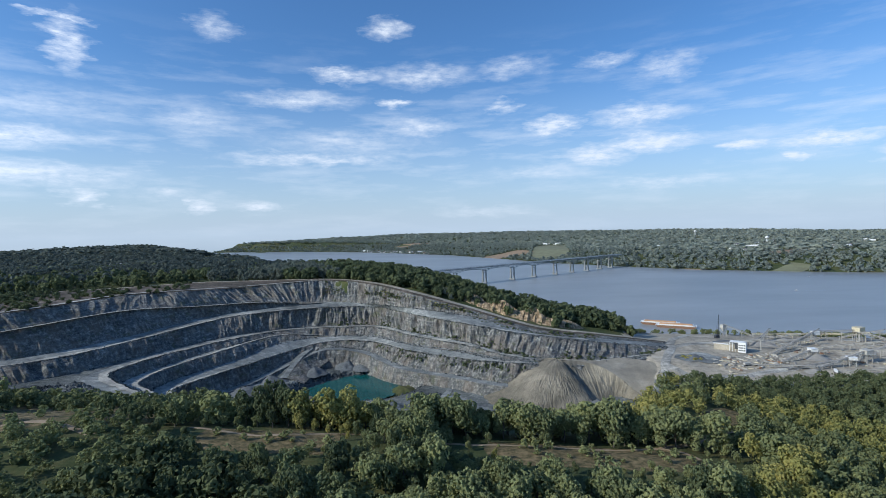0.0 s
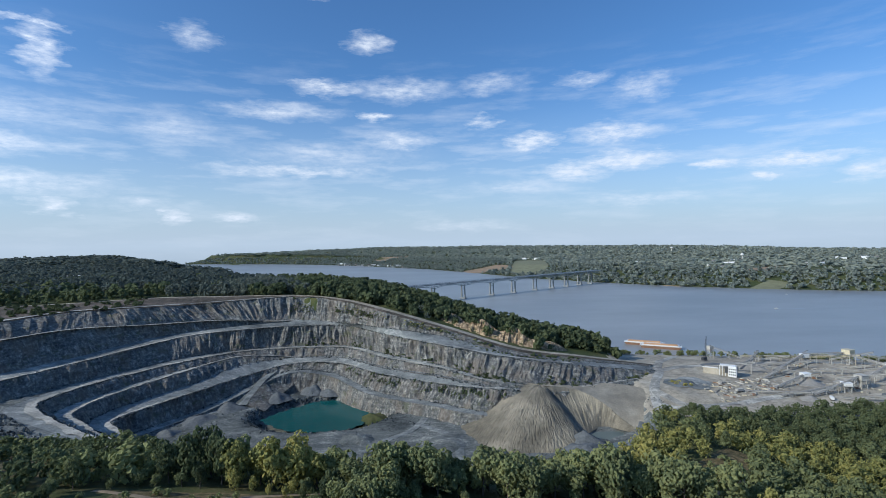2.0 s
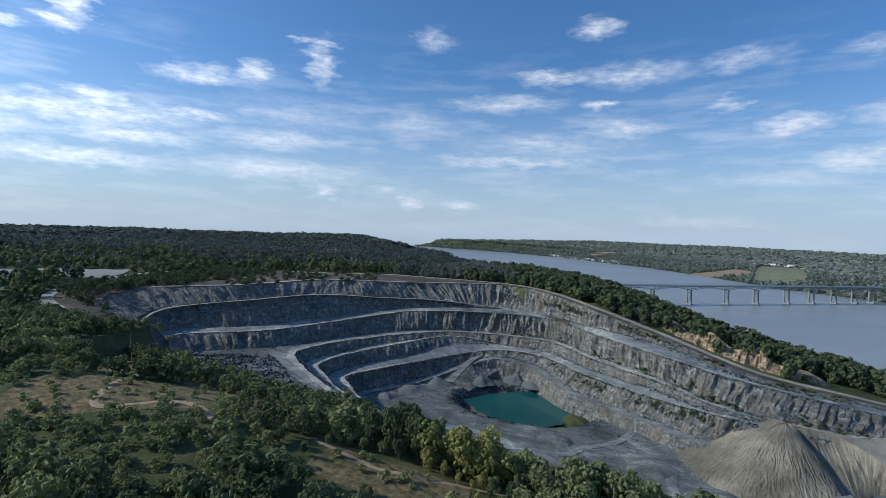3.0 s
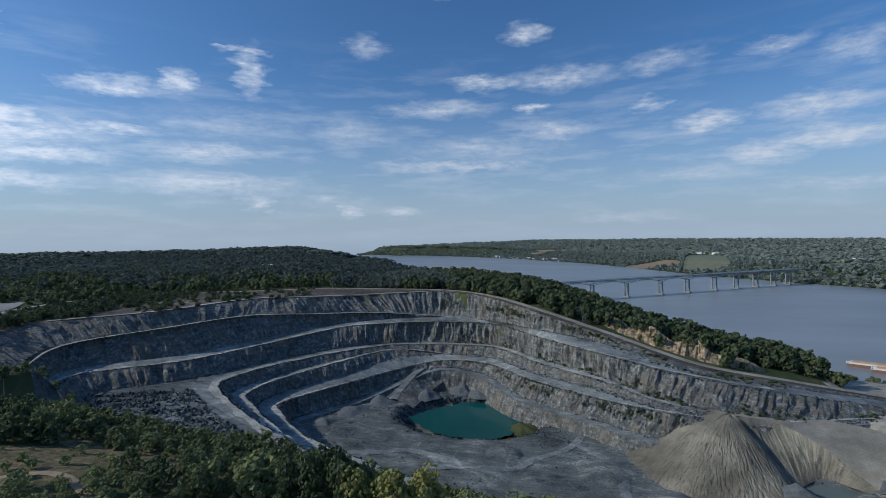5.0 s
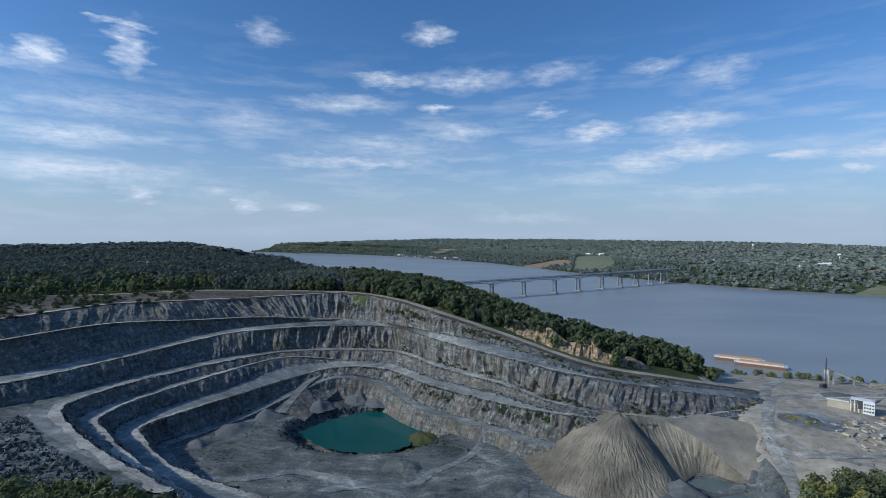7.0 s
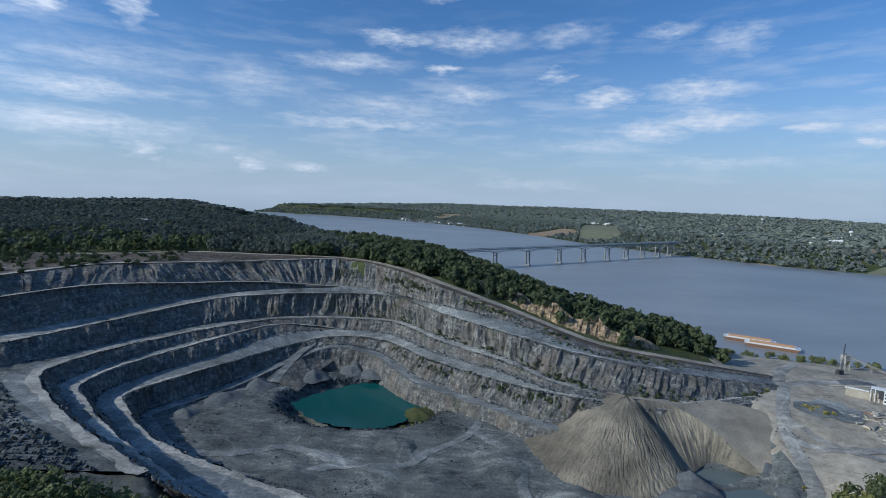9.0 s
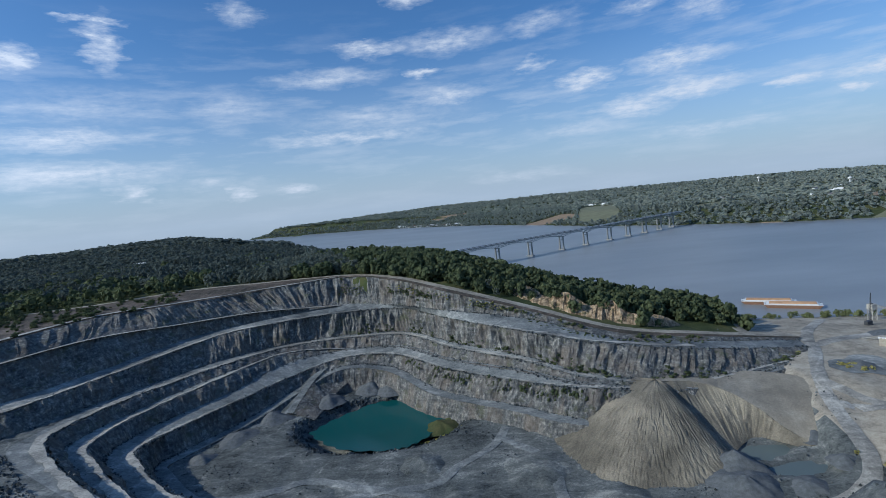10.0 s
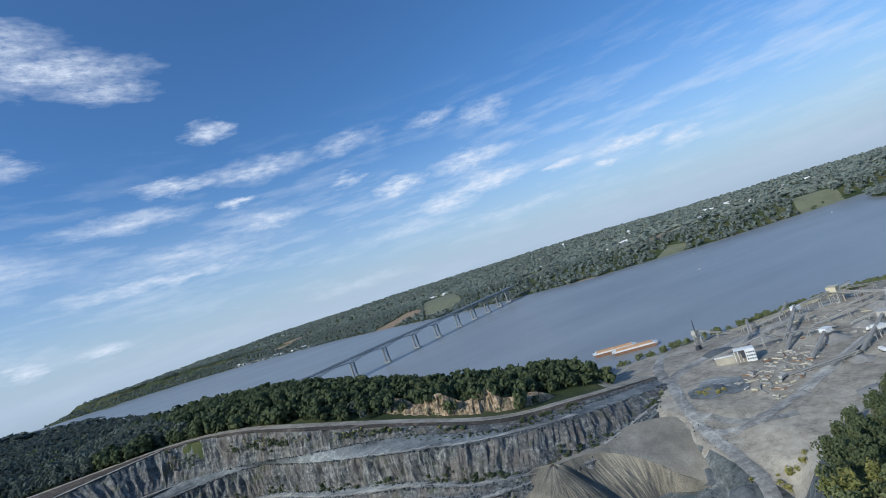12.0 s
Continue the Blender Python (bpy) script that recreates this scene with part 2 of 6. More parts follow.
ROCK = material("blasted_rock", rock_build, 1.0, 1.6)
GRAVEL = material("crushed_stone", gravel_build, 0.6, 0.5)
TERRACE = material("pale_bench_stone", terrace_build, 0.5, 0.4)
REDSOIL = material("reddish_overburden", redsoil_build, 0.7, 0.8)
GROUND = material("rough_grass", ground_build, 0.6, 0.5)
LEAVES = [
    # about half the green leaves' value; also puts shade into nose and ridge
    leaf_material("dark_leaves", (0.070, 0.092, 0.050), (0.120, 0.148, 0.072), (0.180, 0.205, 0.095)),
    leaf_material("green_leaves", (0.138, 0.165, 0.080), (0.230, 0.259, 0.118), (0.319, 0.338, 0.146)),
    leaf_material("yellowing_leaves", (0.188, 0.204, 0.074), (0.342, 0.335, 0.110), (0.496, 0.440, 0.149)),
]
# pale blue-grey leaves: haze over the far bank is painted into the colour
HAZED_WOODS = leaf_material("hazed_far_woods", (0.150, 0.182, 0.168), (0.250, 0.288, 0.255), (0.36, 0.39, 0.315))
# darker copy of the leaves above; shade and blue haze are in its colour
WESTWOODS = leaf_material("darkened_hazed_woods", (0.085, 0.108, 0.098), (0.140, 0.166, 0.140), (0.205, 0.228, 0.175))
BARK = plain("bark", (0.10, 0.085, 0.07), 0.9)


def water_material(name, color, rough, scale, bump):
    mat = bpy.data.materials.new(name)
    mat.use_nodes = True
    n = Nodes(mat.node_tree)
    place = n.add("ShaderNodeNewGeometry").outputs["Position"]
    swell = n.noise(n.vec("MULTIPLY", place, (1, 1, 1)), scale, 5.0, 0.65)
    broad = n.noise(n.vec("MULTIPLY", place, (0.4, 1, 1)), 0.006, 4.0, 0.6)
    tone = n.ramp(broad, [(0.35, tuple(c * 0.85 for c in color)), (0.65, tuple(c * 1.15 for c in color))])
    shaped = n.add("ShaderNodeBump", {"Height": swell, "Strength": bump, "Distance": 0.3})
    shader = n.add("ShaderNodeBsdfPrincipled", {"Base Color": tone, "Roughness": rough, "IOR": 1.33, "Normal": shaped.outputs[0]})
    n.add("ShaderNodeOutputMaterial", {0: shader.outputs[0]})
    return mat


RIVER = water_material("river_water", (0.235, 0.245, 0.245), 0.32, 0.25, 0.25)
POOL = water_material("quarry_water", (0.012, 0.085, 0.085), 0.12, 0.5, 0.08)

# ---------------------------------------------------------------- mesh helpers


def lattice(ix, iy, seed):
    h = np.sin(ix * 127.1 + iy * 311.7 + seed * 74.7) * 43758.5453
    return h - np.floor(h)


def vnoise(x, y, seed=0):
    """Smooth value noise, 0 to 1, over arrays."""
    ix, iy = np.floor(x), np.floor(y)
    fx, fy = x - ix, y - iy
    fx, fy = fx * fx * (3 - 2 * fx), fy * fy * (3 - 2 * fy)
    a, b = lattice(ix, iy, seed), lattice(ix + 1, iy, seed)
    c, d = lattice(ix, iy + 1, seed), lattice(ix + 1, iy + 1, seed)
    return (a * (1 - fx) + b * fx) * (1 - fy) + (c * (1 - fx) + d * fx) * fy


def fbm(x, y, seed=0, octaves=4):
    total, size, weight = 0.0, 0.5, 0.0
    for o in range(octaves):
        total = total + vnoise(x * 2**o, y * 2**o, seed + 13 * o) * size
        weight += size
        size *= 0.5
    return total / weight - 0.5


def mesh_of(name, verts, faces, mats, smooth=False, picks=None):
    """A mesh from arrays of vertices and of triangles or quads."""
    verts, faces = np.asarray(verts, np.float32), np.asarray(faces, np.int32)
    data = bpy.data.meshes.new(name)
    data.vertices.add(len(verts))
    data.vertices.foreach_set("co", verts.ravel())
    data.loops.add(faces.size)
    data.loops.foreach_set("vertex_index", faces.ravel())
    data.polygons.add(len(faces))
    data.polygons.foreach_set("loop_start", np.arange(0, faces.size, faces.shape[1], dtype=np.int32))
    data.polygons.foreach_set("use_smooth", np.full(len(faces), smooth))
    for mat in mats:
        data.materials.append(mat)
    if picks is not None:
        data.polygons.foreach_set("material_index", np.asarray(picks, np.int32))
    data.update(calc_edges=True)
    data.validate()
    return data


def grid_faces(rows, cols):
    i = np.arange((rows - 1) * cols).reshape(rows - 1, cols)[:, :-1].ravel()
    return np.stack([i, i + 1, i + cols + 1, i + cols], 1)


def part(name, bm, mat, parent, label=""):
    """One mesh object under a thing or a part."""
    data = bpy.data.meshes.new(name)
    bm.to_mesh(data)
    bm.free()
    data.materials.append(mat)
    ob = new(name, data)
    ob.parent = parent
    return tagged(ob, label)


def box(bm, size, at, turn=None, bevel=0.0):
    """A box of that size centred at a place, with a turn matrix."""
    m = Matrix.Translation(at) @ (turn.to_4x4() if turn is not None else Matrix()) @ Matrix.Diagonal((*size, 1))
    made = bmesh.ops.create_cube(bm, size=1.0, matrix=m)
    if bevel:
        edges = list({e for v in made["verts"] for e in v.link_edges})
        bmesh.ops.bevel(bm, geom=edges, offset=bevel, segments=1, affect="EDGES")
    return bm


def beam(bm, a, b, wide, high=None):
    """A bar from a to b."""
    a, b = Vector(a), Vector(b)
    along = b - a
    turn = along.to_track_quat("X", "Z").to_matrix()
    return box(bm, (along.length, wide, high or wide), (a + b) / 2, turn)


def rod(bm, a, b, r1, r2=None, sides=8):
    a, b = Vector(a), Vector(b)
    along = b - a
    m = Matrix.Translation((a + b) / 2) @ along.to_track_quat("Z", "Y").to_matrix().to_4x4()
    bmesh.ops.create_cone(bm, cap_ends=True, segments=sides, radius1=r1, radius2=r1 if r2 is None else r2, depth=along.length, matrix=m)
    return bm


def curve_through(points, per):
    """Catmull-Rom through the points, per steps a span."""
    p = np.array(points, float)
    p = np.vstack([2 * p[0] - p[1], p, 2 * p[-1] - p[-2]])
    t = np.linspace(0, 1, per, endpoint=False)[:, None]
    out = []
    for a, b, c, d in zip(p, p[1:], p[2:], p[3:]):
        out.append(0.5 * (2 * b + (c - a) * t + (2 * a - 5 * b + 4 * c - d) * t**2 + (3 * b - a - 3 * c + d) * t**3))
    return np.vstack(out + [p[-2:-1]])


# ---------------------------------------------------------------- the lie of the land
# Lines of the quarry's benches, from the yard's end along the river side, the back, the left and the near side.
RIM = [(262, 590, 15), (174, 570, 31), (103, 575, 40.5), (31, 609, 58), (-44, 644, 76), (-112, 700, 85), (-182, 742, 87),
       (-285, 738, 88), (-378, 735, 88), (-465, 690, 87.5), (-600, 640, 87), (-640, 515, 85), (-560, 372, 80), (-380, 312, 75)]
BENCH_1 = [(260, 587, 15), (173, 565, 30.5), (102, 567, 39.5), (30, 603, 57), (-46, 637, 75), (-112, 694, 84), (-182, 735, 86),
           (-290, 690, 84), (-343, 645, 86), (-400, 605, 87), (-432, 500, 87), (-510, 440, 84), (-490, 372, 78), (-365, 326, 64)]
TOE_1 = [(257, 584, 14.5), (171, 558, 29), (101, 557, 37), (29, 595, 51), (-47, 629, 58), (-112, 685, 57), (-178, 712, 57),
         (-262, 682, 64), (-326, 640, 67), (-378, 572, 74), (-416, 496, 73), (-470, 430, 67), (-440, 372, 61), (-345, 334, 55)]
BENCH_2 = [(254, 566, 14), (155, 538, 30.5), (82, 543, 39.5), (26, 570, 46), (-41, 620, 51), (-101, 680, 53), (-166, 684, 53),
           (-229, 664, 53), (-287, 632, 51), (-340, 540, 46), (-374, 470, 45), (-430, 408, 45), (-385, 362, 44), (-310, 340, 43)]
TOE_2 = [(252, 554, 12.7), (143, 513, 16), (72, 525, 21), (26, 562, 26), (-40, 613, 29), (-97, 671, 29), (-165, 675, 29),
         (-227, 654, 30), (-276, 613, 31), (-332, 530, 30), (-362, 462, 31), (-408, 398, 32), (-355, 357, 32), (-280, 336, 31)]
BENCH_3 = [(251, 551, 12.5), (140, 508, 15.5), (69, 520, 20), (24, 555, 24.5), (-42, 604, 27), (-96, 660, 28), (-163, 666, 28),
           (-222, 644, 29.5), (-266, 596, 30.5), (-312, 525, 29.5), (-325, 477, 29.5), (-316, 452, 29), (-254, 405, 28), (-165, 355, 26)]
TOE_3 = [(250, 549, 12.3), (138, 505, 15), (66, 516, 18), (22, 551, 19), (-44, 598, 19), (-98, 652, 19), (-162, 659, 19),
         (-219, 638, 26), (-261, 589, 25), (-305, 522, 20.5), (-317, 477, 19.5), (-309, 457, 19), (-250, 411, 18), (-162, 361, 16)]
BENCH_4 = [(249, 547, 12.2), (137, 503, 14.8), (65, 515, 17.8), (21, 549, 18.7), (-45, 596, 18.8), (-99, 650, 18.8), (-162, 657, 18.8),
           (-217, 634, 26), (-256, 582, 24), (-294, 515, 20), (-300, 474, 19), (-285, 453, 18.5), (-225, 407, 17), (-160, 370, 13.5)]
TOE_4 = [(248, 546, 12.1), (136, 502, 14.6), (64, 514, 17.6), (20, 547, 18.4), (-46, 594, 18.5), (-100, 648, 18.5), (-161, 655, 18.5),
         (-212, 626, 19), (-250, 572, 12), (-288, 512, 9), (-293, 476, 8), (-279, 458, 7.5), (-220, 413, 6), (-156, 376, 4)]
BENCH_5 = [(244, 540, 12), (134, 499, 14.3), (62, 510, 16.8), (18, 538, 14.5), (-47, 582, 14.7), (-102, 633, 15.5), (-158, 640, 15),
           (-202, 610, 10.5), (-236, 560, 8), (-266, 513, 6), (-275, 488, 6), (-264, 468, 6), (-212, 426, 4), (-140, 399, 1)]
TOE_5 = [(240, 534, 9), (125, 482, -2), (55, 497, 0), (12, 528, -1), (-53, 572, -1), (-104, 624, 5), (-158, 631, 9),
         (-197, 603, 0), (-229, 554, -8), (-258, 509, -10), (-267, 488, -10), (-257, 473, -10), (-206, 432, -10), (-134, 405, -11)]

for line in (BENCH_3, TOE_3, BENCH_4, TOE_4, BENCH_5, TOE_5):
    (x0, y0, z0), (x1, y1, z1) = line[-2:]
    line.append((x1 + (x1 - x0) * 0.7, y1 + (y1 - y0) * 0.6, z1 - 1))

SHORE_NEAR = [(-2500, 950), (200, 780), (440, 715), (520, 690), (580, 655), (609, 615), (628, 574), (650, 505), (668, 430), (682, 370), (692, 322),
              (702, 272), (720, 246), (760, 226), (860, 135), (1000, 25), (1250, -120), (1500, -245), (1640, -290), (1970, -535), (2130, -590), (2700, -960),
              (2960, -1090), (3400, -1430), (4000, -1950), (4400, -2230), (5200, -2900)]  # y, x
SHORE_FAR = [(-2500, 3300), (900, 2500), (1180, 2000), (1260, 1680), (1330, 1400), (1400, 1180), (1500, 990), (1610, 825), (1812, 645), (2060, 455), (2400, 290),
             (2900, 20), (3400, -400), (3850, -880), (4120, -1340), (4270, -1720), (4380, -2040), (4480, -2260), (5200, -2880)]

PIT_EDGE = [p[:2] for p in RIM] + [(-250, 285), (-160, 278), (-60, 270), (50, 285), (110, 300), (150, 335), (195, 370), (240, 390), (320, 416), (440, 440), (440, 500), (330, 560)]

HAUL_LINE = [(256, 562), (238, 532), (222, 502), (212, 476), (206, 452), (199, 428), (184, 408), (158, 396), (124, 390)]


def inside(poly, x, y):
    hit = np.zeros(np.shape(x), bool)
    for (x0, y0), (x1, y1) in zip(poly, poly[1:] + poly[:1]):
        if y0 != y1:
            hit ^= ((y0 > y) != (y1 > y)) & (x < (x1 - x0) * (y - y0) / (y1 - y0) + x0)
    return hit


def reach(line, x, y):
    """The distance to a line of points."""
    best = np.full(np.shape(x), 1e9)
    for (x0, y0), (x1, y1) in zip(line, line[1:]):
        dx, dy = x1 - x0, y1 - y0
        t = np.clip(((x - x0) * dx + (y - y0) * dy) / (dx * dx + dy * dy + 1e-9), 0, 1)
        best = np.minimum(best, np.hypot(x - x0 - t * dx, y - y0 - t * dy))
    return best


def nearest_level(line, x, y):
    """The distance to a line of points, and that line's height at the nearest place."""
    best, level = np.full(np.shape(x), 1e9), np.zeros(np.shape(x))
    for (x0, y0, z0), (x1, y1, z1) in zip(line, line[1:]):
        dx, dy = x1 - x0, y1 - y0
        t = np.clip(((x - x0) * dx + (y - y0) * dy) / (dx * dx + dy * dy + 1e-9), 0, 1)
        d = np.hypot(x - x0 - t * dx, y - y0 - t * dy)
        level = np.where(d < best, z0 + t * (z1 - z0), level)
        best = np.minimum(best, d)
    return best, level


def ease(a, b, v):
    t = np.clip((v - a) / (b - a), 0, 1)
    return t * t * (3 - 2 * t)


def pit_floor(x, y):
    z = np.interp(x, [-300, -50, 60, 120, 200, 216, 240, 330], [-11, -13, -11, -7.5, -6, 4, 8.5, 9.5])
    pond = np.hypot((x + 105) / 1.35, y - 548)
    z = z - 12 * ease(60, 42, pond)
    z = z + ease(466, 506, y) * np.interp(x, [90, 165, 215, 262], [0.0, 16.0, 9.0, 4.0])
    # the raised haul road round the basin
    z = np.maximum(z, np.interp(y, [395, 425, 455, 480, 505], [-8, -1, 4.5, 8.5, 11]) - 90 * ease(7, 60, reach(HAUL_LINE, x, y)))
    z = z + 2.2 * fbm(x / 34, y / 34, 5) + 2.2 * fbm(x / 8, y / 8, 6) * ease(6, 14, reach(HAUL_LINE, x, y))
    # two shallow basins among the spoil, with low banks round them
    for cx, cy, rx, ry in ((158, 454, 18, 9), (164, 433, 19, 8)):
        d = np.hypot((x - cx - 0.5 * (y - cy)) / rx, (y - cy) / ry) * (1 + 0.55 * fbm(x / 9, y / 9, 16))
        z = np.where(d < 1.5, np.maximum(z, -8.2 - 3 * ease(1.3, 1.5, d)), z)
        k = ease(1.18, 0.85, d)
        z = z * (1 - k) - 10.8 * k
    return z


def land(x, y):
    x, y = np.asarray(x, float), np.asarray(y, float)
    near = np.interp(y, [p[0] for p in SHORE_NEAR], [p[1] for p in SHORE_NEAR])
    far = np.interp(y, [p[0] for p in SHORE_FAR], [p[1] for p in SHORE_FAR])
    wobble = 12 * fbm(x / 90, y / 90, 3)
    west = (near - x) * 0.80 + wobble
    east = (x - far) * 0.75 + wobble
    # west bank: a plateau that falls towards the yard and the river
    plateau = np.interp(x, [-700, -150, -42, 33, 105, 175, 262, 400], [86, 90, 80, 61, 43, 28, 14, 9])
    inland = ease(850, 1700, y)
    plateau = plateau * (1 - inland) + (56 + 26 * fbm(x / 500, y / 500, 8)) * inland
    hill = np.interp(x, [-700, -480, -260, -150, -83, 0, 100, 170, 240, 320, 460, 600], [80, 80, 83, 79, 72, 65, 55, 42, 24, 17, 13, 10])
    hill = hill + 5 * fbm(x / 70, y / 70, 9) - 0.24 * np.maximum(y - 212, 0) * (x > -330) * ease(160, 60, x)
    hill = hill - 0.14 * np.maximum(188 - y, 0)
    front = np.where(x > 120, ease(470, 400, y), ease(420, 330, y))
    z = plateau * (1 - front) + hill * front
    z = z + 10 * fbm(x / 260, y / 260, 2) * ease(500, 1000, np.hypot(x, y - 400)) + 2.5 * fbm(x / 35, y / 35, 4)
    ridge = reach([(-70, 765), (50, 722), (130, 682), (195, 645)], x, y)
    z = z + 4 * ease(70, 12, ridge)
    bluff = np.where(y > 705, np.interp(y, [705, 900, 1500], [150, 200, 520]), 22.0)
    z = -6 + (z + 6) * ease(-14, bluff, west) * (west > -14)
    shore = (x > 225) & (x < 720) & (y > 560) & (y < 760)
    if shore.any():
        z[shore] = np.minimum(z[shore], 1.2 + 0.13 * reach([(b, a) for a, b in SHORE_NEAR[3:14]], x[shore], y[shore]) + 40 * (west[shore] < -14))
    # east bank
    rise = 38 * ease(0, 300, east) + 14 * ease(300, 1500, east) + 22 * fbm(x / 420, y / 420, 11) * ease(60, 700, east)
    z = np.where(east > -14, -6 + (rise + 7) * ease(-14, 12, east), z)
    # far country up to the horizon
    away, turn = np.hypot(x, y - 100), np.degrees(np.arctan2(x, y - 100))
    lift = np.interp(turn, [-180, -40, -25, 0, 15, 30, 45, 180], [10, 12, 30, 48, 42, 24, 4, 0])
    z = z + lift * ease(3000, 4800, away) * ((west > 200) | (east > 300))
    last = np.interp(turn, [-180, 0, 15, 31, 47, 65, 180], [4850, 4830, 4830, 4800, 4300, 3900, 3900])
    z = z - np.maximum(away - last, 0) * 0.3
    # the pit
    gap = np.full(x.shape, 1e9)
    close = (x > -760) & (x < 520) & (y > 200) & (y < 880)
    if close.any():
        loop = PIT_EDGE + PIT_EDGE[:1]
        gap[close] = reach(loop, x[close], y[close])
        inner = inside(PIT_EDGE, x, y) & close
        deep = np.minimum(pit_floor(x, y), z)
        steep = np.where((y < 350) & (x > -335), 70.0, 12.0)
        steep = np.where((x > 140) & (y < 440), 34.0, steep)
        away, level = nearest_level(RIM, x, y)
        hold = ease(46, 12, away) * np.where(inner | (x < -300), 1.0, ease(290, 320, y))
        z = z * (1 - hold) + np.minimum(level - 1.6, 1e3) * hold
        z = np.where(inner, z + (deep - z) * ease(0, steep, gap), z)
        # a bank of tumbled stone where the benches run out below the hill
        off, level = nearest_level([line[13] for line in (RIM, BENCH_1, TOE_1, BENCH_2, TOE_2, BENCH_3, TOE_3, BENCH_4, TOE_4, BENCH_5, TOE_5)], x, y)
        z = np.where(inner, np.maximum(z, level - 0.6 - 0.9 * off), z)
    return z

# ---------------------------------------------------------------- ground, river, quarry


def spread(lo, hi, fine_lo, fine_hi, step, grow):
    """Coordinates that are fine in the middle and widen outwards."""
    mid = list(np.arange(fine_lo, fine_hi + 0.1, step))
    down, s, v = [], step, fine_lo
    while v > lo:
        s *= grow
        v -= s
        down.append(max(v, lo))
    up, s, v = [], step, fine_hi
    while v < hi:
        s *= grow
        v += s
        up.append(min(v, hi))
    return np.array(down[::-1] + mid + up)


gx = spread(-4700, 4700, -700, 460, 5.0, 1.035)
gy = spread(-500, 4850, 60, 800, 5.0, 1.035)


def yard_build(n, place):
    broad = n.noise(place, 0.03, 6.0, 0.6)
    tracks = n.noise(place, 0.16, 6.0, 0.65)
    fine = n.noise(place, 1.4, 5.0, 0.7)
    tone = n.math("ADD", n.math("MULTIPLY", broad, 0.4), n.math("ADD", n.math("MULTIPLY", tracks, 0.35), n.math("MULTIPLY", fine, 0.25)))
    for scale, thick in ((0.016, 0.012), (0.03, 0.016), (0.05, 0.016)):
        line = n.math("ABSOLUTE", n.math("SUBTRACT", n.noise(place, scale, 4.0, 0.55), 0.5))
        rut = n.ramp(line, [(0.0, (1, 1, 1)), (thick, (0, 0, 0))])
        tone = n.math("SUBTRACT", tone, n.math("MULTIPLY", rut, 0.045))
    return n.ramp(tone, [(0.38, (0.19, 0.17, 0.135)), (0.48, (0.33, 0.298, 0.235)), (0.60, (0.49, 0.445, 0.355))]), 0.95, n.math("ADD", fine, tracks)


YARD = material("pale_yard_dust", yard_build, 0.4, 0.3)
GX, GY = np.meshgrid(gx, gy)
GZ = land(GX, GY)
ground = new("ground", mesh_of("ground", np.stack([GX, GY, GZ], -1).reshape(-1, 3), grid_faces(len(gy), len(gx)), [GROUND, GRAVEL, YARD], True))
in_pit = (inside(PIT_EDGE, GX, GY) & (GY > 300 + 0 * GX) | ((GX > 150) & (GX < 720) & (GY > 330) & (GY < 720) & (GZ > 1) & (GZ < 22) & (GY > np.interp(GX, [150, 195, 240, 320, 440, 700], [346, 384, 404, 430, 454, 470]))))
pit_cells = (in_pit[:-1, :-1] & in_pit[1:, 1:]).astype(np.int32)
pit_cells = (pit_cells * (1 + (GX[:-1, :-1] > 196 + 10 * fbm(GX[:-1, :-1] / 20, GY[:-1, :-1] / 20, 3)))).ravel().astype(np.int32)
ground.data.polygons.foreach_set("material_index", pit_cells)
tagged(ground, "rough green and tan land round the quarry", "ground", kind="structure")

river_y = np.arange(-500, 4851, 10.0)
left = np.interp(river_y, [p[0] for p in SHORE_NEAR], [p[1] for p in SHORE_NEAR]) - 60
right = np.interp(river_y, [p[0] for p in SHORE_FAR], [p[1] for p in SHORE_FAR]) + 60
verts = np.concatenate([np.stack([left, river_y, 0 * river_y], 1), np.stack([right, river_y, 0 * river_y], 1)])
k = np.arange(len(river_y) - 1)
river = new("water_river", mesh_of("river", verts, np.stack([k, k + len(river_y), k + 1 + len(river_y), k + 1], 1), [RIVER]))
tagged(river, "broad calm grey-blue river water", "river", kind="structure")

def ochre_build(n, place):
    ribs = n.noise(n.vec("MULTIPLY", place, (1, 1, 0.5)), 0.22, 9.0, 0.78)
    color = n.ramp(ribs, [(0.38, (0.07, 0.055, 0.036)), (0.48, (0.27, 0.195, 0.115)), (0.60, (0.52, 0.40, 0.26))])
    weeds = n.ramp(n.noise(place, 0.10, 7.0, 0.75), [(0.53, (0, 0, 0)), (0.60, (1, 1, 1))])
    return n.mix(n.math("MULTIPLY", weeds, 0.85), color, (0.06, 0.075, 0.03, 1)), 0.95, ribs


OCHRE = material("ochre_rock", ochre_build, 0.8, 0.8)
PALEROAD = material("packed_pale_road", lambda n, place: (n.ramp(dust_tone(n, place)[0], [(0.41, (0.14, 0.138, 0.126)), (0.50, (0.30, 0.293, 0.262)), (0.59, (0.56, 0.54, 0.47))]), 0.95, n.noise(place, 1.2)), 0.3, 0.2)
PER = 76


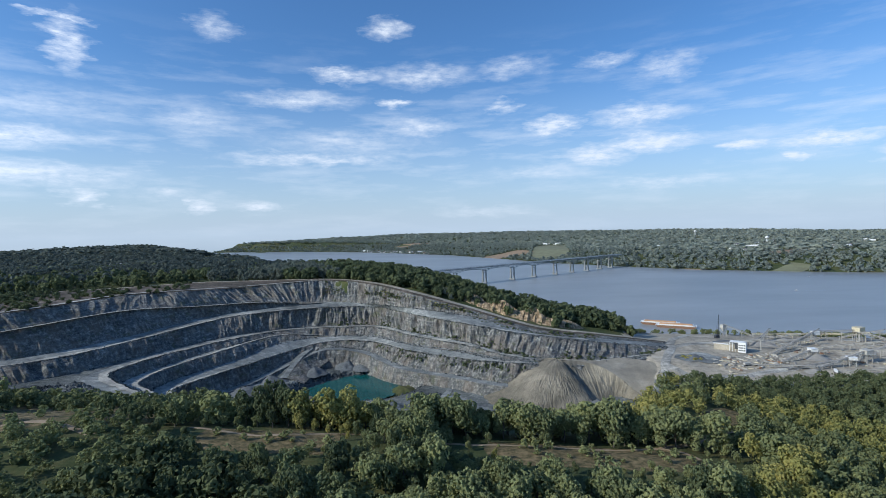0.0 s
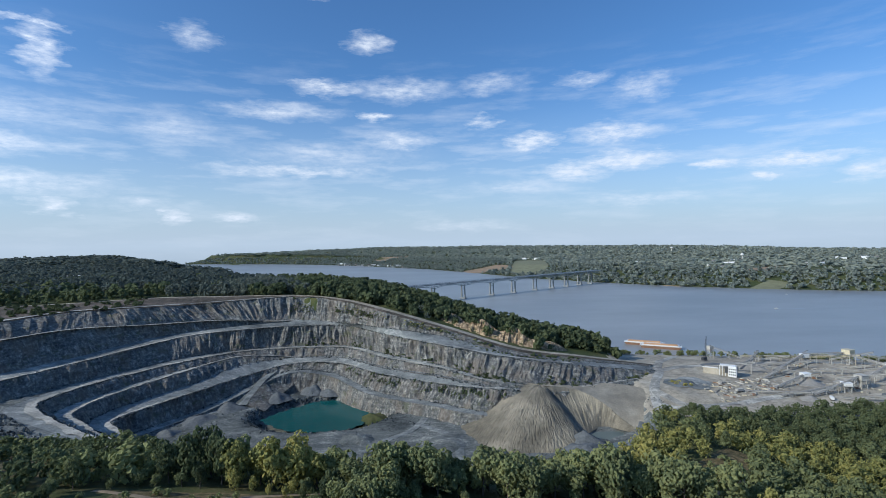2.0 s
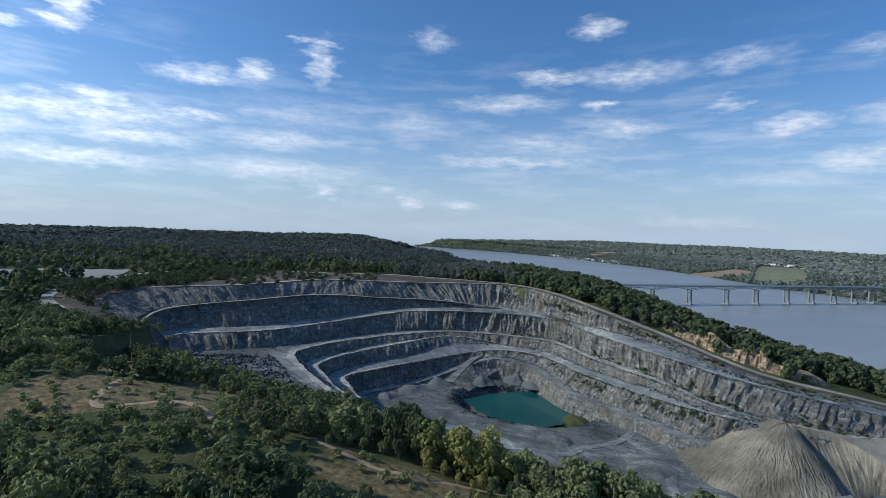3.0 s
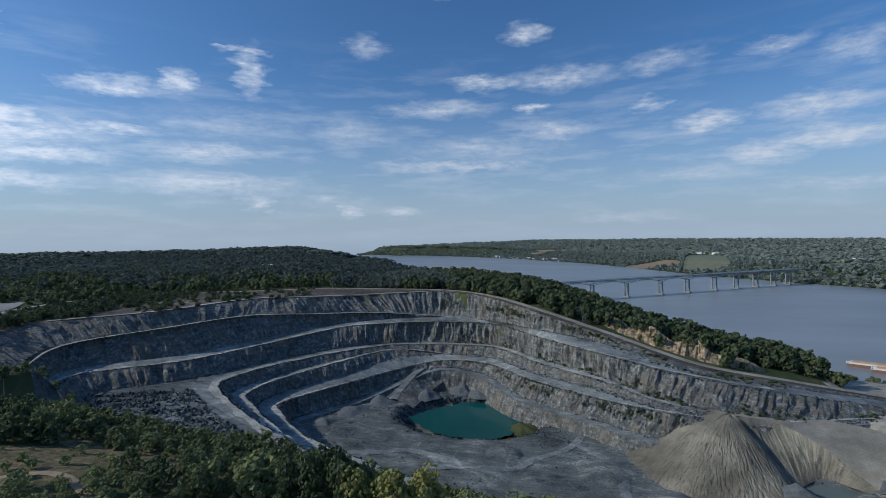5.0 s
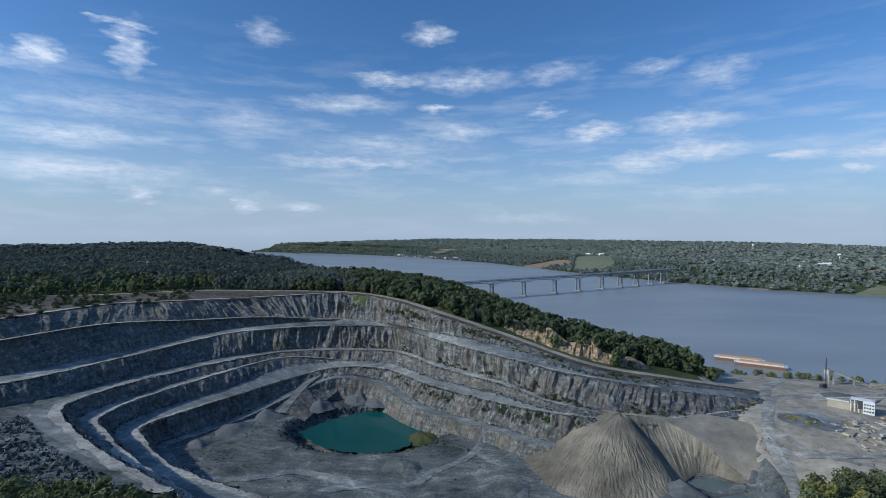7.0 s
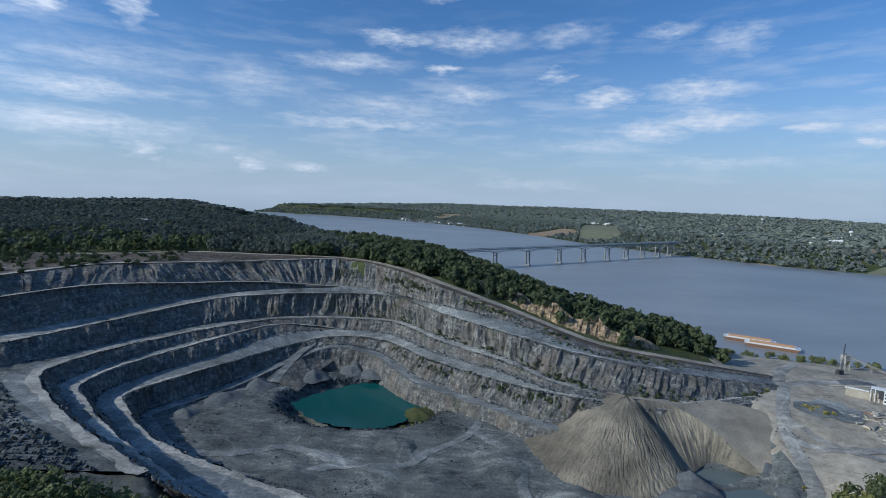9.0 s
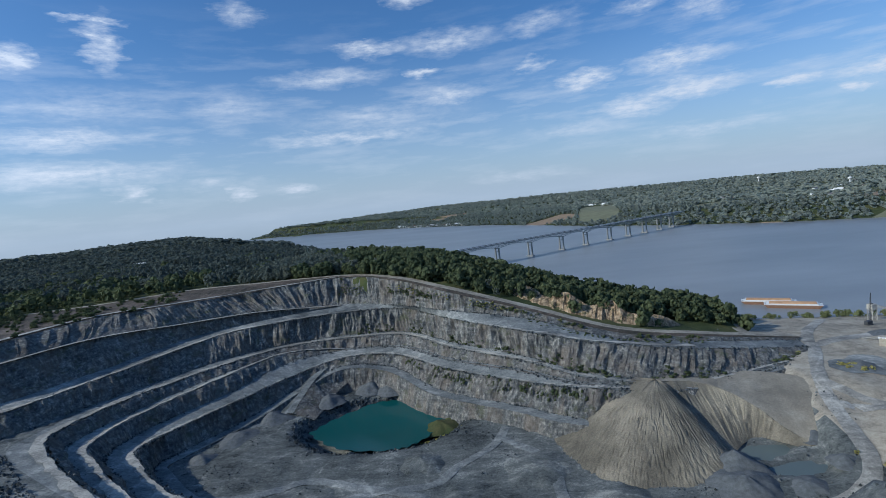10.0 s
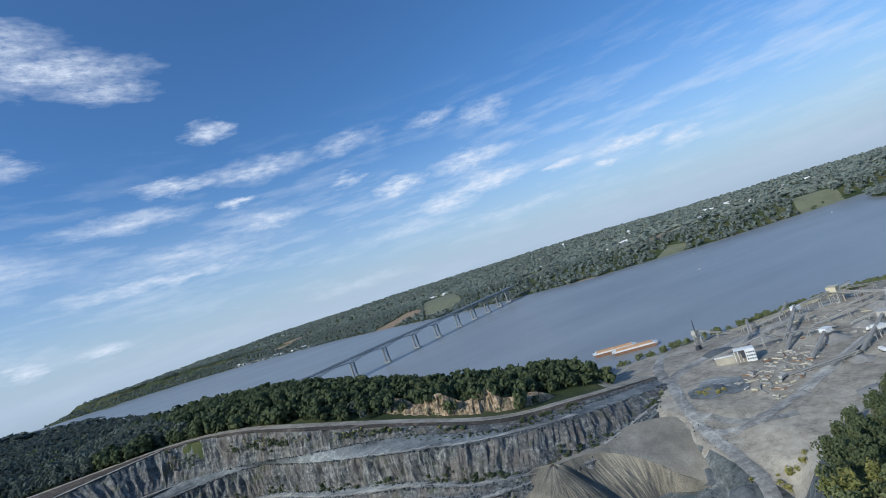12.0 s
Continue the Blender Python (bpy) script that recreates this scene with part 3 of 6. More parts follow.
def strip(name, upper, lower, rows, mat, rough, label, ribs=False, seed=0, ragged=0.0):
    """A lofted band between two lines of the plan."""
    a, b = curve_through(upper, PER), curve_through(lower, PER)
    v = np.linspace(0, 1, rows)[:, None, None]
    p = a[None] * (1 - v) + b[None] * v
    along = np.concatenate([[0], np.cumsum(np.hypot(*np.diff(a[:, :2], axis=0).T))])
    side = np.gradient(a[:, :2], axis=0)
    side = np.stack([side[:, 1], -side[:, 0]], 1) / (np.hypot(*side.T)[:, None] + 1e-6)
    s = np.broadcast_to(along[None], p.shape[:2])
    drop = np.abs(a[:, 2] - b[:, 2])[None]
    strength = 1.5 * rough * np.clip(drop / 12, 0.15, 1.0) if ribs else rough
    fade = np.sin(np.pi * np.clip(v[..., 0] * 0.86 + 0.1, 0, 1)) ** 0.6
    if ribs:
        push = fbm(s / 11, p[..., 2] / 26, seed, 5) * 2.6 + fbm(s / 4.2, p[..., 2] / 14, seed + 3, 3) * 2.2 + fbm(s / 60, p[..., 2] / 90, seed + 5, 2) * 2.5
        p[..., :2] += (push * strength * fade)[..., None] * side[None]
        p[..., 2] += fbm(s / 6, p[..., 2] / 6, seed + 9, 3) * 1.2 * strength * fade * np.sin(np.pi * v[..., 0])
    else:
        p[..., 2] += fbm(p[..., 0] / 5, p[..., 1] / 5, seed, 4) * rough * 1.6 * np.sin(np.pi * v[..., 0])
        p[..., 2] += 1.1 * np.clip(v[..., 0] * 4 - 3.1, 0, 1) * (0.3 + fbm(s / 5, s * 0, seed + 4, 3)) * (v[..., 0] < 0.999)
    if ragged:
        p[0, :, :2] += side * (fbm(s[0] / 14, s[0] * 0, seed + 6, 4) * 2 * ragged)[:, None]
        p[-1, :, :2] += side * (fbm(s[0] / 9, s[0] * 0, seed + 7, 4) * 0.8 * ragged)[:, None]
        p[..., 2] += 0.25 * fbm(s / 12, s * 0, seed + 8, 3)
    ob = new(name, mesh_of(name, p.reshape(-1, 3), grid_faces(rows, p.shape[1]), [mat], not ribs))
    return tagged(ob, label, kind="structure")


def outward(line, far, drop=0.0):
    p = np.array(line, float)
    side = np.gradient(p[:, :2], axis=0)
    side = np.stack([side[:, 1], -side[:, 0]], 1) / np.hypot(*side.T)[:, None]
    p[:, :2] += side * far
    p[:, 2] -= drop
    return [tuple(q) for q in p]


def between(upper, lower, shares, lift=0.0):
    """A line part of the way from one line to another."""
    return [tuple(np.array(a) * (1 - f) + np.array(b) * f + (0, 0, lift * (f > 0.1))) for a, b, f in zip(upper, lower, shares)]


MID_2 = between(TOE_1, BENCH_2, [0.03] * 7 + [0.25, 0.3, 0.5, 0.5, 0.5, 0.5, 0.5], 0.0)
MID_2 = [(x, y, z if n < 7 else BENCH_2[n][2] + 1.5) for n, (x, y, z) in enumerate(MID_2)]
MID_3 = between(TOE_2, BENCH_3, [0.03] * 9 + [0.2, 0.6, 0.8, 0.88, 0.92])
LEDGE_1 = [(x + dx, y + dy, z) for (x, y, z), (dx, dy) in zip(TOE_1[6:13], [(3, -5), (4, -6), (5, -5), (6, -2), (6, -1), (6, -2), (5, -4)])]
strip("rim_bank", outward(RIM, 17, 5), outward(RIM, 10, 0.2), 4, GROUND, 0.8, "rough bank behind the rim road", seed=11)
strip("rim_road", outward(RIM, 10, 0.2), RIM, 4, YARD, 0.8, "pale gravel road along the quarry's rim", seed=1)
strip("quarry_terrace", RIM, BENCH_1, 12, REDSOIL, 1.6, "dark reddish and grey broken ground below the rim", seed=2)
strip("rim_road", outward(BENCH_1[6:12], 11, -0.9), outward(BENCH_1[6:12], 3, -0.9), 4, PALEROAD, 0.5, "pale dirt road along the top of the face", seed=13)
strip("quarry_face", BENCH_1, TOE_1, 18, ROCK, 2.7, "tall blasted grey and rusty rock face", True, 21)
strip("quarry_ledge", TOE_1[6:13], LEDGE_1, 3, PALEROAD, 0.4, "narrow pale ledge between rock faces", seed=14)
strip("quarry_face", TOE_1, MID_2, 14, ROCK, 2.3, "dark shaded rock slope above the bench", True, 28)
strip("quarry_terrace", MID_2, BENCH_2, 6, TERRACE, 1.2, "pale crushed-stone quarry bench", seed=3)
strip("quarry_face", BENCH_2, TOE_2, 18, ROCK, 2.7, "tall blasted grey rock face with vertical ribs", True, 22)
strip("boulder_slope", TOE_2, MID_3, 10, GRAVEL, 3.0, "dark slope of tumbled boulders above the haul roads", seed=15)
strip("quarry_terrace", MID_3, BENCH_3[:14], 6, TERRACE, 1.0, "wide grey crushed-stone bench", seed=4)
strip("quarry_face", BENCH_3, TOE_3, 10, ROCK, 2.2, "low grey rock face between benches", True, 23)
strip("quarry_terrace", TOE_3, BENCH_4, 5, TERRACE, 0.6, "narrow grey quarry bench", seed=5)
strip("quarry_face", BENCH_4, TOE_4, 9, ROCK, 2.1, "low grey rock face between benches", True, 24)
strip("haul_road", TOE_4, BENCH_5, 6, TERRACE, 0.7, "pale dusty haul road", seed=6)
strip("quarry_face", BENCH_5, TOE_5, 12, ROCK, 2.3, "dark grey rock face above the quarry floor", True, 25)
for n, (crest, wide, first) in enumerate([(BENCH_2, 6, 1), (BENCH_3, 7, 0), (BENCH_4, 5, 6), (BENCH_5, 7, 1)]):
    line = crest[first:] if n in (0, 3) else crest[first:-1]
    strip("bench_road", outward(line, wide, -0.7), outward(line, 0.6, -0.7), 4, PALEROAD, 0.3, "pale dusty wheel track along the bench's edge", seed=40 + n, ragged=5.0)
LOW_ROAD = outward(TOE_5, -10, 0.5)
strip("haul_road", TOE_5, LOW_ROAD, 5, TERRACE, 0.5, "pale lower haul road beside the sump", seed=7)
strip("quarry_face", LOW_ROAD, outward(LOW_ROAD, -9, 25), 10, ROCK, 0.8, "broken grey rock bank below the lower road", True, 26)

RAMP_OUT = [(-150, 656, 14.6), (-173, 642, 12), (-187, 615, 6), (-193, 590, -2), (-197, 565, -9)]
RAMP_IN = [(-148, 649, 14.2), (-168, 636, 11.7), (-180, 613, 5.8), (-186, 590, -2.2), (-189, 565, -9.4)]
strip("haul_road", RAMP_OUT, RAMP_IN, 5, TERRACE, 0.4, "pale curved ramp down to the quarry floor", seed=8)
strip("ramp_bank", RAMP_IN, [(-136, 636, 4), (-150, 620, -3), (-160, 604, -9), (-164, 586, -13), (-168, 560, -15)], 10, ROCK, 1.2, "broken bank inside the ramp", True, 34)
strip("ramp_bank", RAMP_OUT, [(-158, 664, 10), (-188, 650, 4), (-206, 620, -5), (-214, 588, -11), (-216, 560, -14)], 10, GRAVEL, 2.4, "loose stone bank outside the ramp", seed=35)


strip("rock_outcrop", [(172, 602, 28), (150, 604, 41), (124, 606, 45), (108, 612, 57), (90, 617, 53), (72, 628, 65), (54, 637, 61), (38, 651, 70), (22, 663, 66)],
      [(166, 590, 25), (144, 591, 31), (120, 592, 36), (102, 596, 40), (85, 601, 44), (67, 611, 49), (50, 621, 53), (32, 635, 59), (16, 649, 63)], 14, OCHRE, 3.2, "ochre weathered rock outcrop above the rim road", True, 27)


def pool(name, outline, z, label, mat=POOL):
    line = curve_through(outline + outline[:1], 8)[:-1]
    wob = 1 + 0.03 * np.sin(np.arange(len(line)) * 2.1)
    mid = line.mean(0)
    line = mid + (line - mid) * wob[:, None]
    verts = np.vstack([np.c_[line, np.full(len(line), z)], [[*mid, z]]])
    n = len(line)
    faces = [(i, (i + 1) % n, n) for i in range(n)]
    return tagged(new(name, mesh_of(name, verts, faces, [mat])), label, "pond", kind="structure")


pool("water_pond", [(-167, 540), (-150, 567), (-112, 601), (-88, 592), (-45, 560), (-52, 538), (-68, 514), (-90, 503), (-133, 511)], -18,
     "still teal water in the quarry's sump")
SILT = water_material("silty_water", (0.12, 0.15, 0.145), 0.3, 0.5, 0.05)
for cx, cy, rx, ry, label in ((158, 454, 21, 10.5, "shallow grey-green settling pond among spoil"), (164, 433, 22, 9.5, "small silty grey puddle among spoil")):
    pool("water_pond", [(cx + rx * math.cos(a) + 0.5 * ry * math.sin(a), cy + ry * math.sin(a)) for a in np.linspace(0, 2 * math.pi, 12, endpoint=False)], -9.5, label, SILT)


def fan(name, apex, reach_far, turn0, turn1, drop, mat, label, category, rills=46, seed=0, dip=1.25):
    """A tipped heap that spreads from its apex, with rills washed down its slope."""
    turns, steps = 640, 90
    a = np.radians(np.linspace(turn0, turn1, turns))[None]
    r = np.linspace(0, 1, steps)[:, None]
    far = reach_far * (1 + 0.08 * np.sin(a * 3 + seed)) * (1 - 0.45 * ease(radians(280), radians(318), a))
    x = apex[0] + np.cos(a) * far * r
    y = apex[1] + np.sin(a) * far * r
    z = apex[2] - drop * (np.sqrt(r * r + 0.08) - 0.283) / 0.756 + 0 * a
    bend = a + 0.10 * fbm(a * 9 + 0 * r, r * 7 + 0 * a, seed + 5) + 0.03 * fbm(a * 40 + 0 * r, r * 22 + 0 * a, seed + 6)
    count = np.where(r < 0.3, rills * 0.5, np.where(r < 0.62, rills, rills * 1.5))
    wave = np.abs(vnoise(bend * count, r * 24 + 0 * a, seed) * 2 - 1)
    wave = wave * 1.3 + 0.9 * np.abs(vnoise(bend * count * 0.5, r * 15 + 0 * a, seed + 8) * 2 - 1)
    z = z - 0.6 * wave * ease(0.12, 0.5, r) + 2.2 * fbm(a * 5 + 0 * r, r * 3 + 0 * a, seed + 2)
    verts = np.stack([x, y, z], -1).reshape(-1, 3)
    return tagged(new(name, mesh_of(name, verts, grid_faces(steps, turns), [mat], True)), label, category)


def sand_build(n, place):
    fine = n.noise(place, 1.1, 6.0, 0.7)
    broad = n.noise(place, 0.03, 5.0, 0.6)
    color = n.ramp(n.math("ADD", n.math("MULTIPLY", broad, 0.6), n.math("MULTIPLY", fine, 0.4)),
                   [(0.38, (0.10, 0.092, 0.072)), (0.5, (0.19, 0.172, 0.132)), (0.62, (0.32, 0.288, 0.218))])
    return color, 0.95, fine


def tan_build(n, place):
    fine = n.noise(place, 0.9, 6.0, 0.7)
    broad = n.noise(place, 0.05, 6.0, 0.6)
    color = n.ramp(n.math("ADD", n.math("MULTIPLY", broad, 0.6), n.math("MULTIPLY", fine, 0.4)), [(0.38, (0.21, 0.19, 0.15)), (0.5, (0.29, 0.262, 0.205)), (0.62, (0.39, 0.36, 0.29))])
    return color, 0.95, fine


SAND = material("stone_dust", sand_build, 0.5, 0.3)
fan("mound", (111, 507, 20.3), 90, 138, 320, 33.5, SAND, "huge rilled heap of tan stone dust on the quarry floor", "mound", 78, 1, 1.22)
TIP_EDGE = [(111, 505, 19.8), (136, 506, 17.2), (153, 493, 14.4), (166, 477, 8), (174, 464, 1), (186, 452, -6.5)]
strip("tip_bank", TIP_EDGE, [(122, 438, -11), (137, 451, -8.8), (149, 462, -7.8), (159, 467, -7), (168, 461, -7), (182, 450, -8)], 30, SAND, 1.6, "rilled bank of tan stone dust beside the yard", True, 31)
TIP_TOP = material("packed_tan_dust", tan_build, 0.3, 0.2)
strip("tip_top", [(92, 514, 19.2), (128, 523, 17.4), (168, 526, 15.8), (212, 512, 13), (214, 482, 8), (208, 460, 1)], TIP_EDGE, 14, TIP_TOP, 0.7, "flat tan top of the stone tip", seed=32)


def heap(x, y, r, h, mat, label, seed, z=None):
    """A loose heap with an uneven foot."""
    rings, sides = 9, 28
    a = np.linspace(0, 2 * np.pi, sides, endpoint=False)[None]
    k = np.linspace(0, 1, rings)[:, None]
    rr = r * k * (1 + 0.9 * fbm(np.cos(a) * 1.5 + seed + 0 * k, np.sin(a) * 1.5 + 0 * k, seed))
    z0 = float(land(np.array([x]), np.array([y]))[0]) if z is None else z
    px, py = x + np.cos(a) * rr, y + np.sin(a) * rr
    pz = z0 - 1.2 + (h + 1.2) * (1 - k**1.15) + h * 0.8 * fbm(px / 7, py / 7, seed + 1) * (1 - k**4)
    verts = np.stack([px, py, pz + 0 * a], -1).reshape(-1, 3)
    i, j = np.meshgrid(np.arange(rings - 1), np.arange(sides), indexing="ij")
    faces = np.stack([i * sides + j, i * sides + (j + 1) % sides, (i + 1) * sides + (j + 1) % sides, (i + 1) * sides + j], -1).reshape(-1, 4)
    return tagged(new("mound", mesh_of("mound", verts, faces, [mat], True)), label, "mound", "mounds in the quarry")


DARKSTONE = plain("dark_stone", (0.115, 0.125, 0.128), 0.95, 0, 0.45, 0.4)
PALESTONE = plain("pale_stone", (0.27, 0.26, 0.235), 0.95, 0, 0.25, 0.4)
for i, (x, y, r, h, mat) in enumerate([
        (-205, 562, 17, 6, DARKSTONE), (-222, 530, 20, 4, DARKSTONE), (-130, 618, 17, 7, DARKSTONE), (-235, 495, 15, 4, DARKSTONE),
        (128, 418, 20, 6, DARKSTONE), (190, 462, 11, 3.5, DARKSTONE), (-165, 596, 18, 7, DARKSTONE), (-108, 612, 16, 6, DARKSTONE),
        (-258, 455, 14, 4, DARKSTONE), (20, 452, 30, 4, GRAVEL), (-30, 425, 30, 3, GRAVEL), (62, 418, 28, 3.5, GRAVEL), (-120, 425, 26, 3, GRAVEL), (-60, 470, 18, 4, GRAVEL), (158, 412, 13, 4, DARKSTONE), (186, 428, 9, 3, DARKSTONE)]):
    heap(x, y, r, h, mat, "low heap of dark crushed stone", i + 3)
for i, (x, y, r, h, mat) in enumerate([
        (372, 585, 20, 9, PALESTONE), (405, 590, 17, 8, PALESTONE), (392, 520, 16, 6, PALESTONE), (430, 520, 13, 7, PALESTONE),
        (440, 470, 18, 7, DARKSTONE), (355, 475, 12, 4, PALESTONE), (330, 400, 18, 4, DARKSTONE), (300, 425, 12, 3, PALESTONE),
        (480, 540, 14, 8, PALESTONE), (335, 585, 22, 6, DARKSTONE), (290, 470, 8, 2.5, PALESTONE)]):
    heap(x, y, r, h * 0.7, mat, "conical heap of graded stone in the yard", i + 33)
heap(-52, 538, 16, 5, GROUND, "weedy green spit at the pond's end", 72, -18.5)
heap(-44, 556, 12, 5, GROUND, "weedy green spit at the pond's end", 73, -17.5)
heap(262, 520, 14, 5, DARKSTONE, "grey spoil mound in the yard", 71)
heap(132, 440, 18, 7.5, DARKSTONE, "dark grey spoil mound beside the tan heap", 74, -8.0)


def ribbon(name, line, wide, mat, label, lift=0.25, per=14):
    """A track laid over the land."""
    p = curve_through(line, per)
    side = np.gradient(p, axis=0)
    side = np.stack([side[:, 1], -side[:, 0]], 1) / np.hypot(*side.T)[:, None]
    cols = []
    for k in np.linspace(-0.5, 0.5, 5):
        q = p + side * (k * wide * (1 + 0.3 * fbm(p[:, 0] / 7, p[:, 1] / 7, 4))[:, None])
        cols.append(np.c_[q, land(q[:, 0], q[:, 1]) + lift * (1 - abs(k))])
    verts = np.stack(cols, 1).reshape(-1, 3)
    return tagged(new(name, mesh_of(name, verts, grid_faces(len(p), 5), [mat], True)), label, kind="structure")


DIRT = plain("dry_dirt", (0.33, 0.25, 0.16), 0.95, 0, 0.3, 0.3)
STRAW = material("dry_grass", lambda n, place: (n.ramp(n.noise(place, 0.35, 6.0, 0.7), [(0.36, (0.055, 0.056, 0.024)), (0.5, (0.145, 0.115, 0.055)), (0.64, (0.26, 0.195, 0.10))]), 0.95, n.noise(place, 1.5)), 0.6, 0.4)
ribbon("track", [(-8, 219), (15, 220), (38, 223), (65, 224), (96, 231), (121, 243), (150, 262)], 3.2, DIRT, "tan dirt track along the wooded hill")
ribbon("track", [(-118, 217), (-81, 213), (-51, 224), (-30, 236)], 3.0, DIRT, "tan dirt track along the wooded hill")
ribbon("track", [(96, 231), (106, 226), (110, 218)], 2.6, DIRT, "short dirt spur")
ribbon("track", [(-330, 290), (-255, 245), (-213, 190), (-191, 205), (-174, 209), (-150, 200)], 3.2, DIRT, "dirt track across the dry meadow")
ribbon("road", [(330, 668), (290, 622), (268, 590)] + HAUL_LINE, 9, PALEROAD, "pale dusty haul road through the yard", 0.5)
ribbon("road", [(262, 572), (300, 585), (350, 598), (400, 602), (470, 600), (540, 590)], 10, PALEROAD, "pale dusty yard road", 0.4)
for line in ([(-292, 494), (-262, 468), (-223, 436), (-177, 417), (-131, 421), (-91, 438), (-51, 445), (-35, 464)],
             [(-180, 607), (-187, 575), (-205, 553), (-235, 545)], [(-227, 443), (-171, 441), (-136, 458), (-100, 446), (-61, 434), (-31, 410)],
             [(-4, 498), (26, 463), (30, 414), (60, 380)], [(-35, 464), (-10, 490), (0, 515)]):
    ribbon("track", line, 7, TERRACE, "dusty wheel track across the quarry floor", 0.5)
ribbon("road", [(-820, 690), (-700, 545), (-575, 385), (-505, 335), (-420, 300)], 10, PALEROAD, "pale gravel road up to the upper yard", 0.6)
ribbon("track", [(-762, 590), (-908, 645), (-1160, 760), (-1460, 835)], 9, DIRT, "dirt track through the woods", 0.8)


def patch(name, cx, cy, rx, ry, mat, label, turn=0.0, lift=0.7, category="field", ragged=0.0):
    """A field or pad laid over the land."""
    k, a = np.meshgrid(np.linspace(0, 1, 9), np.linspace(0, 2 * np.pi, 33))
    sq = np.maximum(np.abs(np.cos(a)), np.abs(np.sin(a))) ** 0.75
    if ragged:
        sq = 1 + ragged * (np.sin(3 * a + cx) + 0.7 * np.sin(5 * a + cy) + 0.5 * np.sin(8 * a))
    x, y = rx * k * np.cos(a) / sq, ry * k * np.sin(a) / sq
    c, s = math.cos(radians(turn)), math.sin(radians(turn))
    X, Y = cx + c * x - s * y, cy + s * x + c * y
    verts = np.stack([X, Y, land(X, Y) + lift], -1).reshape(-1, 3)
    return tagged(new(name, mesh_of(name, verts, grid_faces(33, 9), [mat], True)), label, category, kind="structure")


PASTURE = plain("mown_field", (0.17, 0.175, 0.10), 0.95, 0, 0.3, 0.03)
STUBBLE = plain("stubble_field", (0.26, 0.19, 0.12), 0.95, 0, 0.3, 0.03)
FIELDS = [(-725, 1310, 95, 180, 22, STUBBLE), (-1000, 1350, 90, 60, 10, PASTURE), (545, 2520, 90, 330, -13, PASTURE), (330, 2560, 120, 90, 20, STUBBLE),
          (690, 1640, 50, 42, 40, PASTURE), (790, 1600, 45, 30, 40, STUBBLE), (1060, 1500, 70, 35, 30, PASTURE), (1250, 1750, 120, 60, 20, STUBBLE),
          (-1500, 2100, 120, 70, 0, PASTURE), (-200, 3650, 160, 80, 30, STUBBLE), (900, 2100, 120, 60, 30, PASTURE), (1500, 1350, 90, 60, 40, PASTURE), (-420, 1500, 60, 40, 20, PASTURE)]
for x, y, rx, ry, turn, mat in FIELDS:
    patch("field", x, y, rx, ry, mat, "open field among woods", turn)
MEADOWS = [(-205, 214, 62, 24, 35), (-80, 208, 30, 14, 0), (62, 214, 50, 15, 2), (-290, 250, 45, 16, -28), (148, 276, 34, 9, 38), (-190, 247, 50, 13, -12)]
for x, y, rx, ry, turn in MEADOWS:
    patch("meadow", x, y, rx, ry, STRAW, "dry tan and green meadow on the hill", turn, 0.12, "meadow")
patch("spoil_pad", 266, 521, 24, 19, TERRACE, "grey crushed-stone pad round a spoil mound", 10, 0.35, "yard", 0.12)
patch("spoil_pad", 300, 402, 24, 9, TERRACE, "grey crushed-stone patch in the yard", -25, 0.35, "yard", 0.16)
ribbon("road", [(222, 502), (232, 480), (246, 462), (262, 452)], 7, PALEROAD, "pale road from the yard to the stone tip", 0.5)
ribbon("road", [(212, 476), (240, 466), (285, 470), (330, 480), (400, 500)], 8, PALEROAD, "pale road across the lower yard", 0.5)
patch("yard_pad", -740, 460, 95, 55, PALESTONE, "pale gravel pad of the upper yard", 35, 0.8, "yard")

# ---------------------------------------------------------------- trees
rng = np.random.default_rng(7)


